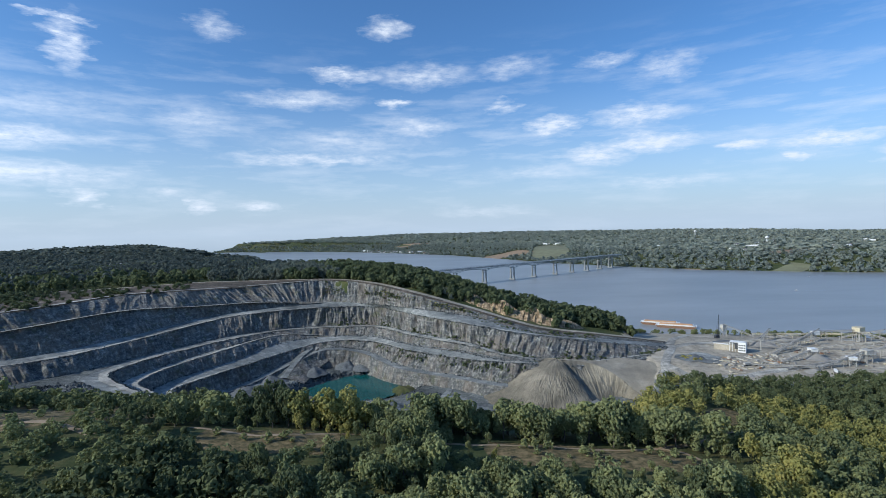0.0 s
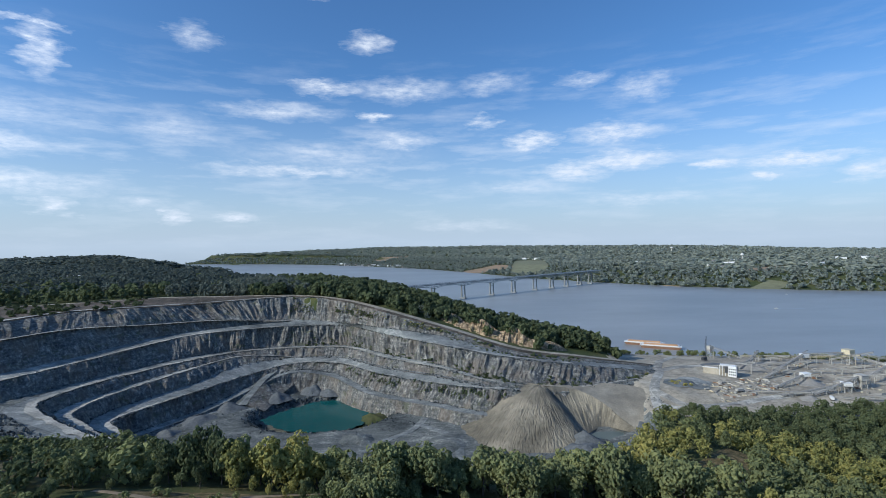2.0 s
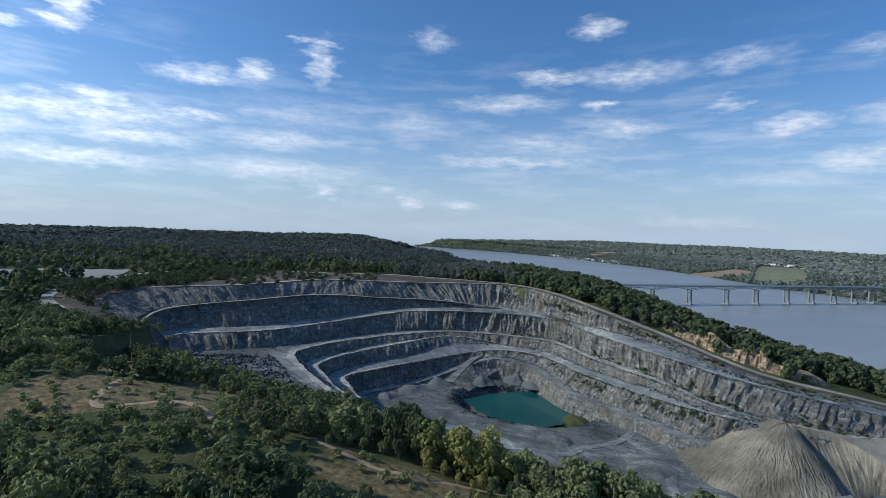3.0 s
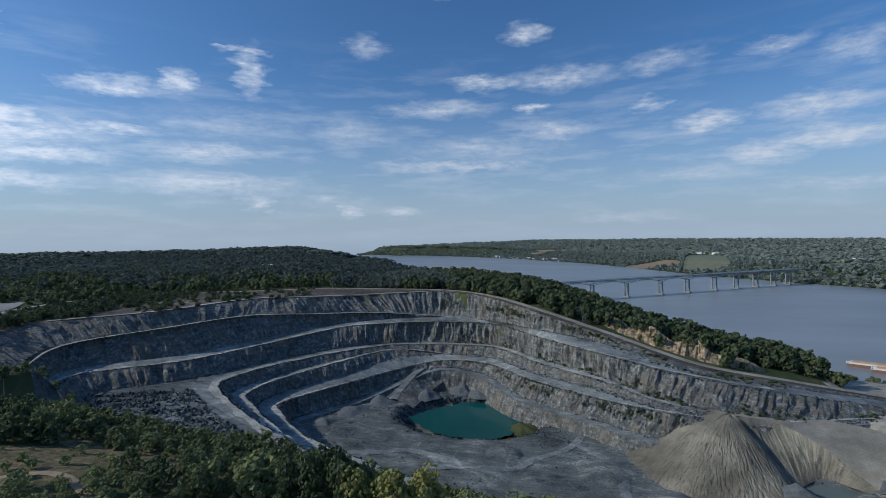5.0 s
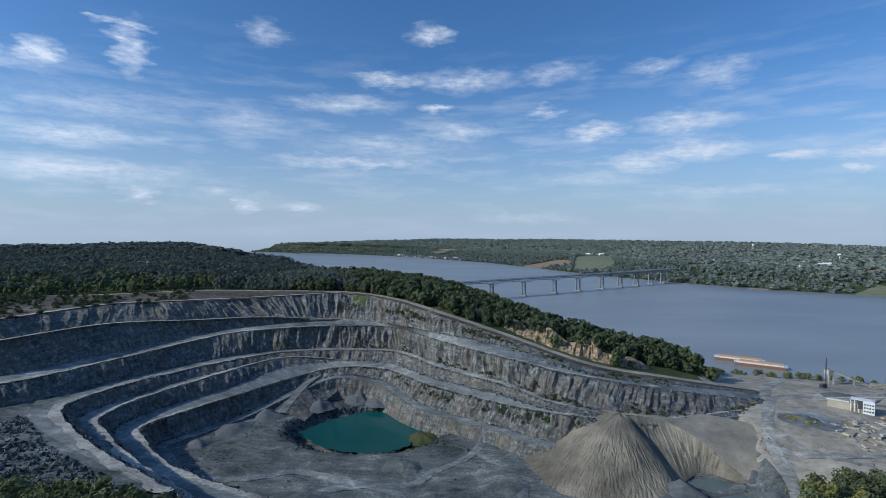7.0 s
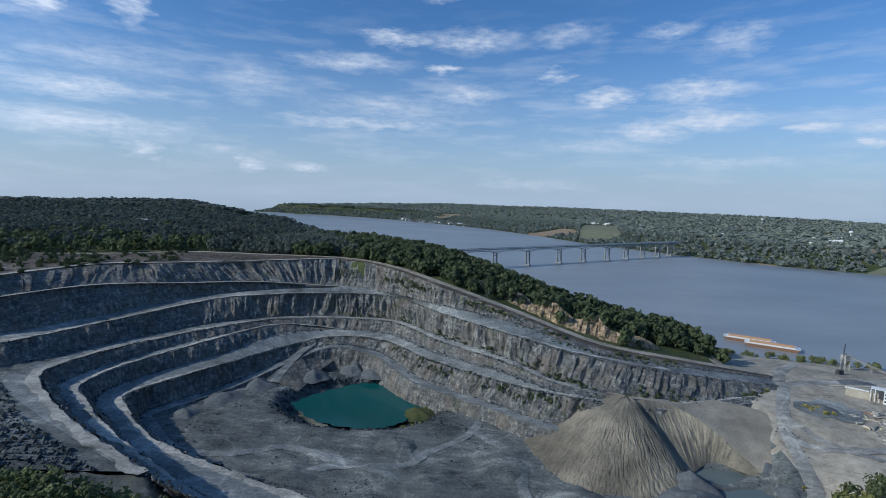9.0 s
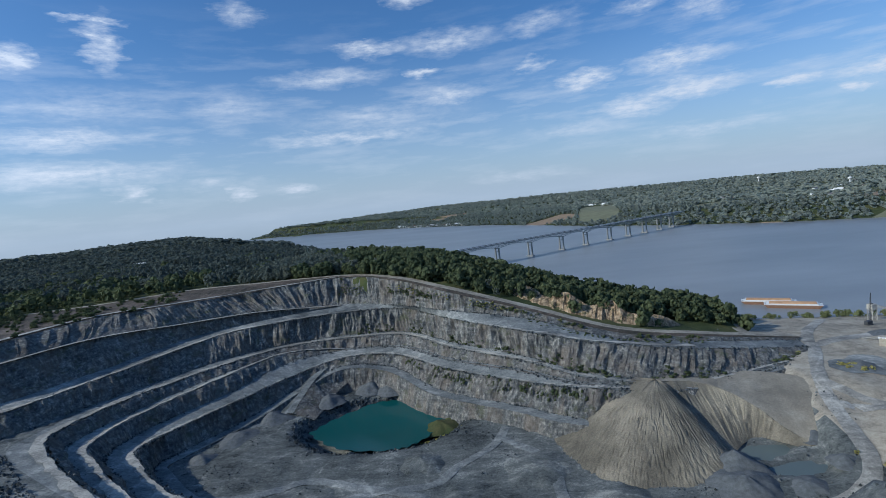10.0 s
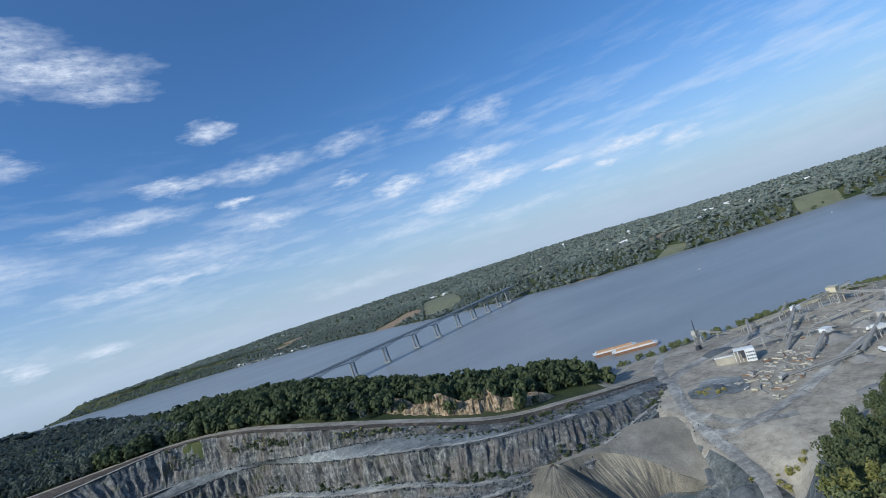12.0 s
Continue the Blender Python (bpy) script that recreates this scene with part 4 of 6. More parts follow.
def crown_mesh(seed, clumps, size, sides=5):
    """Leaf clumps over several lobes, in a crown one unit wide and one high: vertices and triangles."""
    g = np.random.default_rng(seed)
    lobes = np.c_[g.uniform(-0.26, 0.26, (9, 2)), g.uniform(0.22, 0.80, 9), g.uniform(0.18, 0.30, 9)]
    lobes[0] = (0, 0, 0.5, 0.34)
    lobes[1] = (g.uniform(-0.08, 0.08), g.uniform(-0.08, 0.08), 0.80, 0.19)
    which = g.integers(0, len(lobes), clumps)
    d = g.normal(size=(clumps, 3))
    d[:, 2] = d[:, 2] * 0.8 + 0.25
    d /= np.linalg.norm(d, axis=1)[:, None]
    mid = lobes[which, :3] + d * (lobes[which, 3] * g.uniform(0.75, 1.05, clumps))[:, None]
    aim = d + g.normal(scale=0.35, size=(clumps, 3))
    aim /= np.linalg.norm(aim, axis=1)[:, None]
    helper = np.where(np.abs(aim[:, 2:]) < 0.9, [[0, 0, 1.0]], [[1.0, 0, 0]])
    e1 = np.cross(aim, helper)
    e1 /= np.linalg.norm(e1, axis=1)[:, None]
    e2 = np.cross(aim, e1)
    span = size * g.uniform(0.6, 1.35, clumps)
    verts = [mid + aim * (span * 0.45)[:, None]]
    for k in range(sides):
        a = 2 * np.pi * k / sides + g.uniform(-0.5, 0.5, clumps)
        r = span * g.uniform(0.65, 1.2, clumps)
        verts.append(mid + e1 * (np.cos(a) * r)[:, None] + e2 * (np.sin(a) * r)[:, None] - aim * (span * 0.15)[:, None])
    verts = np.stack(verts, 1)
    tri = np.array([(0, 1 + k, 1 + (k + 1) % sides) for k in range(sides)])
    faces = (np.arange(clumps)[:, None, None] * (sides + 1) + tri[None]).reshape(-1, 3)
    return verts.reshape(-1, 3), faces


def tree(variant, high, wide, mat, label):
    """A broad-leaved tree: tapered trunk with limbs, and a crown of leaf clumps."""
    base = tagged(new("tree"), label, "tree", "trees on the hill")
    g = random.Random(variant)
    bm = bmesh.new()
    rod(bm, (0, 0, -0.6), (0, 0, high * 0.45), 0.30, 0.2, 7)
    for k in range(5):
        a = k * 1.3 + g.random()
        z = high * (0.22 + 0.07 * k)
        rod(bm, (0, 0, z), (math.cos(a) * wide * 0.3, math.sin(a) * wide * 0.3, z + high * 0.25), 0.12, 0.04, 5)
    part("trunk", bm, BARK, base)
    v, f = crown_mesh(variant, 480, 0.062, 4)
    v = v * (wide, wide, high * 0.93) + (0, 0, high * 0.06)
    crown = new("crown", mesh_of("crown", v, f, [mat]))
    crown.parent = base
    return base


KINDS = [(11, 13.0, 11.5, 1, "dark green broad-leaved tree on the wooded hill"), (12, 15.0, 12.0, 1, "full green broad-leaved tree on the wooded hill"),
         (13, 11.0, 10.0, 1, "round green broad-leaved tree on the wooded hill"), (14, 14.0, 11.0, 2, "yellowing broad-leaved tree on the wooded hill"),
         (15, 9.0, 8.0, 1, "small dark green tree on the wooded hill"), (16, 16.0, 10.5, 0, "tall dark green tree on the wooded hill")]


def in_patch(x, y, spots, grow=0.0):
    hit = np.zeros(np.shape(x), bool)
    for cx, cy, rx, ry, turn in spots:
        c, s = math.cos(radians(turn)), math.sin(radians(turn))
        u, v = (x - cx) * c + (y - cy) * s, -(x - cx) * s + (y - cy) * c
        hit |= (np.abs(u) / (rx + grow)) ** 3 + (np.abs(v) / (ry + grow)) ** 3 < 1
    return hit


def scatter(x0, x1, y0, y1, step, seed):
    g = np.random.default_rng(seed)
    x, y = np.meshgrid(np.arange(x0, x1, step), np.arange(y0, y1, step))
    return (x + g.uniform(-0.45, 0.45, x.shape) * step).ravel(), (y + g.uniform(-0.45, 0.45, y.shape) * step).ravel()


def stand(name, x, y, low, high, clumps, size, mat, label, seed, sides=3, aspect=0.95, sink=0.6, level=None):
    """A wood of many trees, as one mass of foliage."""
    g = np.random.default_rng(seed)
    shapes = [crown_mesh(100 + seed * 10 + k, clumps, size, sides) for k in range(5)]
    z = land(x, y) if level is None else np.full(len(x), level)
    all_v, all_f, base = [], [], 0
    pick = g.integers(0, 5, len(x))
    for k, (v, f) in enumerate(shapes):
        at = np.flatnonzero(pick == k)
        if not len(at):
            continue
        h = g.uniform(low, high, len(at))
        wide = h * aspect * g.uniform(0.8, 1.2, len(at))
        a = g.uniform(0, 6.28, len(at))
        c, s = np.cos(a)[:, None], np.sin(a)[:, None]
        vx = (v[None, :, 0] * c - v[None, :, 1] * s) * wide[:, None] + x[at][:, None]
        vy = (v[None, :, 0] * s + v[None, :, 1] * c) * wide[:, None] + y[at][:, None]
        vz = v[None, :, 2] * h[:, None] + z[at][:, None] - sink
        all_v.append(np.stack([vx, vy, vz], -1).reshape(-1, 3))
        all_f.append((f[None] + (np.arange(len(at)) * len(v))[:, None, None]).reshape(-1, 3) + base)
        base += len(at) * len(v)
    ob = new(name, mesh_of(name, np.vstack(all_v), np.vstack(all_f), [mat]))
    return tagged(ob, label, "woods", kind="stuff")


# the wooded hill under the flight
hx, hy = scatter(-460, 440, 70, 452, 8.2, 21)
edge = np.interp(hx, [-460, -344, -250, -200, -130, -60, 0, 60, 110, 150, 195, 240, 320, 440], [318, 292, 264, 248, 242, 245, 250, 262, 298, 338, 378, 400, 426, 450])
keep = (hy < edge) & ((hy > 200) | (hx < 330)) & ~in_patch(hx, hy, MEADOWS, 1.0)
hx, hy = hx[keep], hy[keep]
nearness = np.abs(hx - 10) / 1.5 + np.abs(hy - 210) * 1.1
order = np.argsort(nearness)
single, rest = order[:290], order[290:]
models = [tree(*k[:3], LEAVES[k[3]], k[4]) for k in KINDS]
hz = land(hx, hy)
# smaller growth round the clearing with the track
clear = 0.3 + 0.75 * ease(2, 26, 60 * (hy > 228) + np.minimum(reach([(15, 210), (62, 207), (106, 214)], hx, hy) - 13, reach([(-105, 202), (-55, 208)], hx, hy) - 10))
patchy = fbm(hx / 60, hy / 60, 31) - 0.10 + 0.26 * ease(10, 170, hx)
for n, i in enumerate(single):
    k = int(rng.choice([0, 1, 2, 5, 4], p=[0.15, 0.22, 0.18, 0.35, 0.1] if hx[i] < -40 else [0.2, 0.35, 0.25, 0.08, 0.12])) if patchy[i] < 0.13 else 3
    if n < len(models):
        ob = models[n]
        k = n
    else:
        ob = copy_thing(models[k], Matrix())
    size = rng.uniform(0.75, 1.15) * clear[i] * (1.25 if hy[i] > 228 and abs(hx[i]) < 130 else 1.0)
    ob.matrix_basis = pose(hx[i], hy[i], hz[i], rng.uniform(-3, 3), rng.uniform(-3, 3), rng.uniform(0, 360)) @ Matrix.Diagonal((size, size, size, 1))
warm = patchy[rest] > 0.15
tall = rest[hx[rest] > 120]
gold = (fbm(hx[tall] / 40, hy[tall] / 40, 3) > -0.08) & (hy[tall] < 335)
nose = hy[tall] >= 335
# dark leaves stand in for the shade that lies on the nose
stand("woodland", hx[tall][nose], hy[tall][nose], 7, 12, 120, 0.10, LEAVES[0], "woods on the hill's nose, shade put into dark leaves", 22)
stand("woodland", hx[tall][~gold & ~nose], hy[tall][~gold & ~nose], 7, 12, 120, 0.10, LEAVES[1], "tall mixed green woods above the yard", 12)
stand("woodland", hx[tall][gold], hy[tall][gold], 7, 11.5, 95, 0.11, LEAVES[2], "yellow-green woods above the yard", 14)
warm &= hx[rest] <= 120
rest, warm = rest[hx[rest] <= 120], warm[hx[rest] <= 120]
low_ = (reach([(-250, 180), (-200, 205), (-160, 212)], hx[rest], hy[rest]) < 55) & (hy[rest] < 215)
stand("woodland", hx[rest[low_]], hy[rest[low_]], 4, 8.5, 110, 0.11, LEAVES[1], "young trees and thicket below the meadow", 15, aspect=1.15)
rest, warm = rest[~low_], warm[~low_]
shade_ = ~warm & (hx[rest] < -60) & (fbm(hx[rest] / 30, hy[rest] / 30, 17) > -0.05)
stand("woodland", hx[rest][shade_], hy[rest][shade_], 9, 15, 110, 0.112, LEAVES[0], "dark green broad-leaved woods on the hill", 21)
warm_ = warm | shade_
stand("woodland", hx[rest][~warm_], hy[rest][~warm_], 9, 15, 110, 0.112, LEAVES[1], "dense green broad-leaved woods on the hill", 1)
stand("woodland", hx[rest][warm], hy[rest][warm], 8, 13, 110, 0.11, LEAVES[2], "yellow-green broad-leaved woods on the hill", 2)
bx, by = scatter(-420, 180, 120, 285, 6.0, 22)
keep = in_patch(bx, by, MEADOWS, -2) & (np.random.default_rng(3).random(len(bx)) < 0.36)
stand("scrub", bx[keep], by[keep], 1.4, 4.5, 30, 0.2, LEAVES[1], "low scrub in the dry meadow", 3, aspect=1.3, sink=0.2)

# woods between the rim and the river, and behind the quarry
RIM_XY = [p[:2] for p in RIM]


def outside_pit(x, y, far):
    return ~inside(PIT_EDGE, x, y) & (reach(RIM_XY, x, y) > far)


def river_gap(x, y):
    return (np.interp(y, [p[0] for p in SHORE_NEAR], [p[1] for p in SHORE_NEAR]) - x) * 0.8


def beyond_gap(x, y):
    return (x - np.interp(y, [p[0] for p in SHORE_FAR], [p[1] for p in SHORE_FAR])) * 0.75


def in_view(x, y, last=4750):
    turn, away = np.degrees(np.arctan2(x, y - 100)), np.hypot(x, y - 100)
    lim = np.interp(turn, [-180, 0, 15, 31, 47, 65, 180], [4850, 4830, 4830, 4800, 4300, 3900, 3900])
    return (turn > -86) & (turn < 76) & (away < np.minimum(last, lim + 60))


FIELD_SPOTS = [(x, y, rx, ry, t) for x, y, rx, ry, t, _ in FIELDS] + [(-740, 460, 95, 55, 35)]
x, y = scatter(-320, 240, 560, 1000, 8.5, 41)
k = outside_pit(x, y, 13) & (river_gap(x, y) > 3) & (y > 600 - 0.2 * x) & ~((x > 165) & (y < 612)) & ((x < 10) | (x > 176) | (y > np.interp(x, [10, 22, 54, 90, 124, 176], [660, 664, 638, 618, 607, 604])) | (np.random.default_rng(8).random(len(x)) < 0.12))
pale_ = fbm(x / 45, y / 45, 12) + 0.45 * ease(-150, -310, x) > 0.24
# darker leaves than the hill's: the ridge's weaker side light is in the colour
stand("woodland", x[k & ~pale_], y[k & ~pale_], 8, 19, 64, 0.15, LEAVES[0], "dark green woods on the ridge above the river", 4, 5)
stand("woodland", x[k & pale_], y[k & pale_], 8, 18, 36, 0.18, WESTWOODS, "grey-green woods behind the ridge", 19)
x, y = scatter(-1250, 240, 250, 1500, 15.5, 42)
k = outside_pit(x, y, 13) & (river_gap(x, y) > 3) & ~in_patch(x, y, FIELD_SPOTS, 4) & ~((x > -320) & (y < 1000)) & ~((x > -470) & (y < 330)) & in_view(x, y)
k &= reach([(-820, 690), (-700, 545), (-575, 385), (-505, 335), (-420, 300)], x, y) > 11
dark_ = fbm(x / 70, y / 70, 15) + 0.25 * ease(1000, 600, y) - 0.05 > 0.1
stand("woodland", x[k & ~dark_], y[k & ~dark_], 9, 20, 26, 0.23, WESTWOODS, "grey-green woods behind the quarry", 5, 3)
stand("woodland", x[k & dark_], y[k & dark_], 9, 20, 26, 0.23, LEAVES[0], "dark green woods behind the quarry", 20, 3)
x, y = scatter(-3000, 0, 300, 2900, 29.0, 43)
k = (river_gap(x, y) > 4) & ((x < -1250) | (y > 1500)) & ~in_patch(x, y, FIELD_SPOTS, 4) & in_view(x, y)
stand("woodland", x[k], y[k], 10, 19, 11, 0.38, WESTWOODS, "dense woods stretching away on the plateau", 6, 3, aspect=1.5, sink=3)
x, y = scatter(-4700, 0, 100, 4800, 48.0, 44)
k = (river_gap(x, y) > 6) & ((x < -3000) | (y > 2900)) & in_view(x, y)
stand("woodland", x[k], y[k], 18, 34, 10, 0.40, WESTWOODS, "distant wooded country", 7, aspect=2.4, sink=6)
# far bank
x, y = scatter(-2300, 2700, 200, 4800, 24.0, 45)
k = (beyond_gap(x, y) > 3) & (beyond_gap(x, y) < 330) & ~in_patch(x, y, FIELD_SPOTS, 3) & in_view(x, y)
stand("woodland", x[k], y[k], 10, 20, 15, 0.29, HAZED_WOODS, "green wooded slope of the far bank", 8, 3, aspect=1.25, sink=2)
x, y = scatter(-2100, 3600, 100, 4800, 41.0, 46)
k = (beyond_gap(x, y) >= 320) & ~in_patch(x, y, FIELD_SPOTS, 3) & in_view(x, y) & (fbm(x / 170, y / 170, 17) < 0.24)
stand("woodland", x[k], y[k], 12, 22, 12, 0.36, HAZED_WOODS, "woods on the far bank's upland", 9, 3, aspect=2.0, sink=4)
# bushes along the yard's shore and round the ponds
t = np.random.default_rng(5)
sy = t.uniform(590, 722, 260)
sx = np.interp(sy, [p[0] for p in SHORE_NEAR], [p[1] for p in SHORE_NEAR]) - t.uniform(6, 46, 260)
stand("scrub", sx, sy, 3, 8, 60, 0.16, LEAVES[1], "bushes and small trees along the shore", 10, aspect=1.1)
fx = np.concatenate([t.normal(-52, 8, 22), t.normal(258, 4, 26), t.uniform(150, 245, 40), t.normal(-20, 20, 10), t.normal(90, 26, 30), t.normal(206, 6, 10)])
fy = np.concatenate([t.normal(530, 10, 22), t.normal(519, 4, 26), np.zeros(40), t.normal(560, 6, 10), t.normal(385, 10, 30), t.normal(418, 6, 10)])
fy[48:88] = np.interp(fx[48:88], [150, 245], [520, 556]) + t.uniform(0, 8, 40)
stand("scrub", fx, fy, 1.5, 4, 40, 0.2, LEAVES[2], "yellow-green scrub on the quarry floor", 11, aspect=1.4)

# weeds along the feet of the river-side faces and on the upper face
g_ = np.random.default_rng(77)


def weeds(upper, lower, lo, hi, count, low, high, share, mat, label, seed):
    """Scrub rooted on the band between two lines; share says how far down it grows."""
    a, b = curve_through(upper[lo:hi], 30), curve_through(lower[lo:hi], 30)
    i = g_.integers(0, len(a), count)
    keep = fbm(i / 9.0, i * 0.0, seed, 3) > -0.08
    i = i[keep]
    f = np.clip(share + g_.normal(scale=0.13, size=len(i)), 0, 1)[:, None]
    q = a[i] * (1 - f) + b[i] * f
    q[:, :2] += g_.normal(scale=0.8, size=(len(i), 2))
    verts, faces, base = [], [], 0
    v, fc = crown_mesh(300 + seed, 14, 0.34, 4)
    for x, y, z in q:
        h = g_.uniform(low, high)
        verts.append(v * (h * 1.5, h * 1.5, h) + (x, y, z - 0.3))
        faces.append(fc + base)
        base += len(v)
    return tagged(new("scrub", mesh_of("scrub", np.vstack(verts), np.vstack(faces), [mat])), label, "scrub", kind="stuff")


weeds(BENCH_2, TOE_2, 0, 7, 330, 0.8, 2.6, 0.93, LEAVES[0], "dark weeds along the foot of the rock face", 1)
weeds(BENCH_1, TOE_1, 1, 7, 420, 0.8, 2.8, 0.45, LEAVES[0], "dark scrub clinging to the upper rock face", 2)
weeds(BENCH_1, TOE_1, 2, 6, 120, 0.6, 1.8, 0.3, LEAVES[2], "tan and yellow weeds on the upper rock face", 3)
weeds(BENCH_5, TOE_5, 1, 6, 200, 0.7, 2.2, 0.3, LEAVES[0], "dark weeds on the lower rock face", 4)
weeds(TOE_1, BENCH_2, 0, 4, 200, 0.5, 1.6, 0.15, LEAVES[0], "low dark weeds beside the bench road", 5)

# broken stone on the floor and along the foot of every face


def rubble(name, x, y, z, low, high, mat, label, seed):
    """Loose angular stones, too many to count."""
    g = np.random.default_rng(seed)
    base = np.array([(1, 0, 0), (-1, 0, 0), (0, 1, 0), (0, -1, 0), (0, 0, 1), (0, 0, -1)], float)
    tri = np.array([(0, 2, 4), (2, 1, 4), (1, 3, 4), (3, 0, 4), (2, 0, 5), (1, 2, 5), (3, 1, 5), (0, 3, 5)])
    n = len(x)
    v = base[None] * g.uniform(0.5, 1.25, (n, 6, 3)) + g.normal(scale=0.18, size=(n, 6, 3))
    v *= (low + (high - low) * g.random(n) ** 3)[:, None, None]
    v += np.stack([x, y, z], -1)[:, None]
    f = (tri[None] + (np.arange(n) * 6)[:, None, None]).reshape(-1, 3)
    return tagged(new(name, mesh_of(name, v.reshape(-1, 3), f, [mat])), label, "rubble", kind="stuff")


def along_toe(line, count, spread_, seed):
    g = np.random.default_rng(seed)
    p = curve_through(line, 40)
    i = g.integers(0, len(p), count)
    q = p[i] + np.c_[g.normal(scale=spread_, size=(count, 2)), np.zeros(count)]
    return q[:, 0], q[:, 1], q[:, 2]


def broken_build(n, place):
    tone, fine = dust_tone(n, place)
    own = n.add("ShaderNodeNewGeometry").outputs["Random Per Island"]
    tone = n.math("ADD", n.math("MULTIPLY", tone, 0.6), n.math("ADD", n.math("MULTIPLY", own, 0.14), 0.13))
    return n.ramp(tone, [(0.42, (0.020, 0.025, 0.027)), (0.48, (0.052, 0.061, 0.064)), (0.53, (0.092, 0.104, 0.104)), (0.60, (0.24, 0.25, 0.235))]), 0.95, fine


RUBBLE = material("broken_stone", broken_build)
for n, line in enumerate((TOE_1, TOE_2, TOE_3, TOE_4, TOE_5, BENCH_2, BENCH_3, BENCH_5)):
    rubble("rubble", *along_toe(line, 1500, 1.3, 60 + n), 0.3, 1.3, RUBBLE, "broken stone at the foot of the rock face", 70 + n)
g_ = np.random.default_rng(9)
rx_, ry_ = g_.uniform(-270, 220, 15000), g_.uniform(335, 600, 15000)
k = (fbm(rx_ / 26, ry_ / 26, 44) > 0.02) & (np.hypot((rx_ + 105) / 1.35, ry_ - 548) > 50)
rubble("rubble", rx_[k], ry_[k], land(rx_[k], ry_[k]), 0.25, 1.1, RUBBLE, "scattered broken stone on the quarry floor", 81)
a_ = g_.uniform(0, 6.28, 2500)
r_ = g_.normal(52, 3, 2500)
bx_, by_ = -105 + np.cos(a_) * r_ * 1.35, 548 + np.sin(a_) * r_
rubble("rubble", bx_, by_, land(bx_, by_), 0.5, 2.2, RUBBLE, "blocks of stone round the pond's edge", 82)
# a low wooded island upstream
k_, a_ = np.meshgrid(np.linspace(0, 1, 6), np.linspace(0, 2 * np.pi, 25))
ix_, iy_ = -1560 + 60 * k_ * np.cos(a_) - 120 * k_ * np.sin(a_) * 0.7, 4180 + 170 * k_ * np.sin(a_)
island = new("island_ground", mesh_of("island", np.stack([ix_, iy_, 3 - 5 * k_**2], -1).reshape(-1, 3), grid_faces(25, 6), [GROUND], True))
tagged(island, "low wooded island in the river", kind="structure")

g_ = np.random.default_rng(19)
n_ = 2600
i_, f_ = g_.uniform(0, 2.0, n_), g_.random(n_)
a_, b_ = np.array(TOE_2[11:14], float), np.array(BENCH_3[11:14], float)
k_ = np.minimum(i_.astype(int), 1)
u_ = (i_ - k_)[:, None]
p_ = (a_[k_] * (1 - u_) + a_[k_ + 1] * u_) * (1 - 0.8 * f_[:, None]) + (b_[k_] * (1 - u_) + b_[k_ + 1] * u_) * 0.8 * f_[:, None]
rubble("rubble", p_[:, 0], p_[:, 1], p_[:, 2] + 0.4, 0.5, 2.2, RUBBLE, "tumbled dark boulders on the slope", 83)
sx_, sy_ = g_.uniform(-590, -330, 900), g_.uniform(420, 740, 900)
k_ = inside([p[:2] for p in RIM[8:13]] + [p[:2] for p in BENCH_1[8:13]][::-1], sx_, sy_) & (fbm(sx_ / 40, sy_ / 40, 6) > -0.05)
stand("scrub", sx_[k_], sy_[k_], 2.0, 6.0, 40, 0.2, LEAVES[0], "dark shrubs on the upper broken ground", 13, aspect=1.5, sink=0.6, level=87.0)

POINT = (1480, 1120)
k_, a_ = np.meshgrid(np.linspace(0, 1, 6), np.linspace(0, 2 * np.pi, 25))
ix_, iy_ = POINT[0] + 70 * k_ * np.cos(a_) + 50 * k_ * np.sin(a_), POINT[1] + 100 * k_ * np.sin(a_)
point = new("point_ground", mesh_of("point", np.stack([ix_, iy_, 10 - 12 * k_**2], -1).reshape(-1, 3), grid_faces(25, 6), [GROUND], True))
tagged(point, "wooded point of land in the river", kind="structure")
g_ = np.random.default_rng(29)
px_, py_ = g_.uniform(-66, 66, 190), g_.uniform(-94, 94, 190)
k_ = (px_ / 68) ** 2 + (py_ / 96) ** 2 < 1
px_ = px_ + 0.5 * py_
stand("woodland", POINT[0] + px_[k_], POINT[1] + py_[k_], 12, 20, 40, 0.17, HAZED_WOODS, "trees on the wooded point", 16, aspect=1.1, level=5.0)

# young growth down the slope from the hill to the benches' ends
ex_, ey_ = scatter(-345, 20, 235, 345, 6.5, 48)
top_ = np.interp(ex_, [-460, -344, -250, -200, -130, -60, 0, 60], [318, 292, 264, 248, 242, 245, 250, 262])
ez_ = land(ex_, ey_)
k_ = (ey_ > top_ - 4) & (ey_ < top_ + 52) & (ez_ > 26)
stand("woodland", ex_[k_], ey_[k_], 4, 9, 60, 0.15, LEAVES[1], "young trees on the slope below the hill", 17, aspect=1.1)

wx_, wy_ = scatter(-600, -385, 330, 660, 9.0, 49)
k_ = inside([p[:2] for p in RIM[8:14]] + [p[:2] for p in BENCH_1[8:14]][::-1], wx_, wy_) & ((wy_ < 470) | (wx_ < -505 + 40 * fbm(wx_ / 50, wy_ / 50, 2))) & (reach([p[:2] for p in BENCH_1], wx_, wy_) > 14)
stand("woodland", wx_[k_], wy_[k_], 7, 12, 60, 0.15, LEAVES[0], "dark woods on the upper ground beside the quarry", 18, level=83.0)

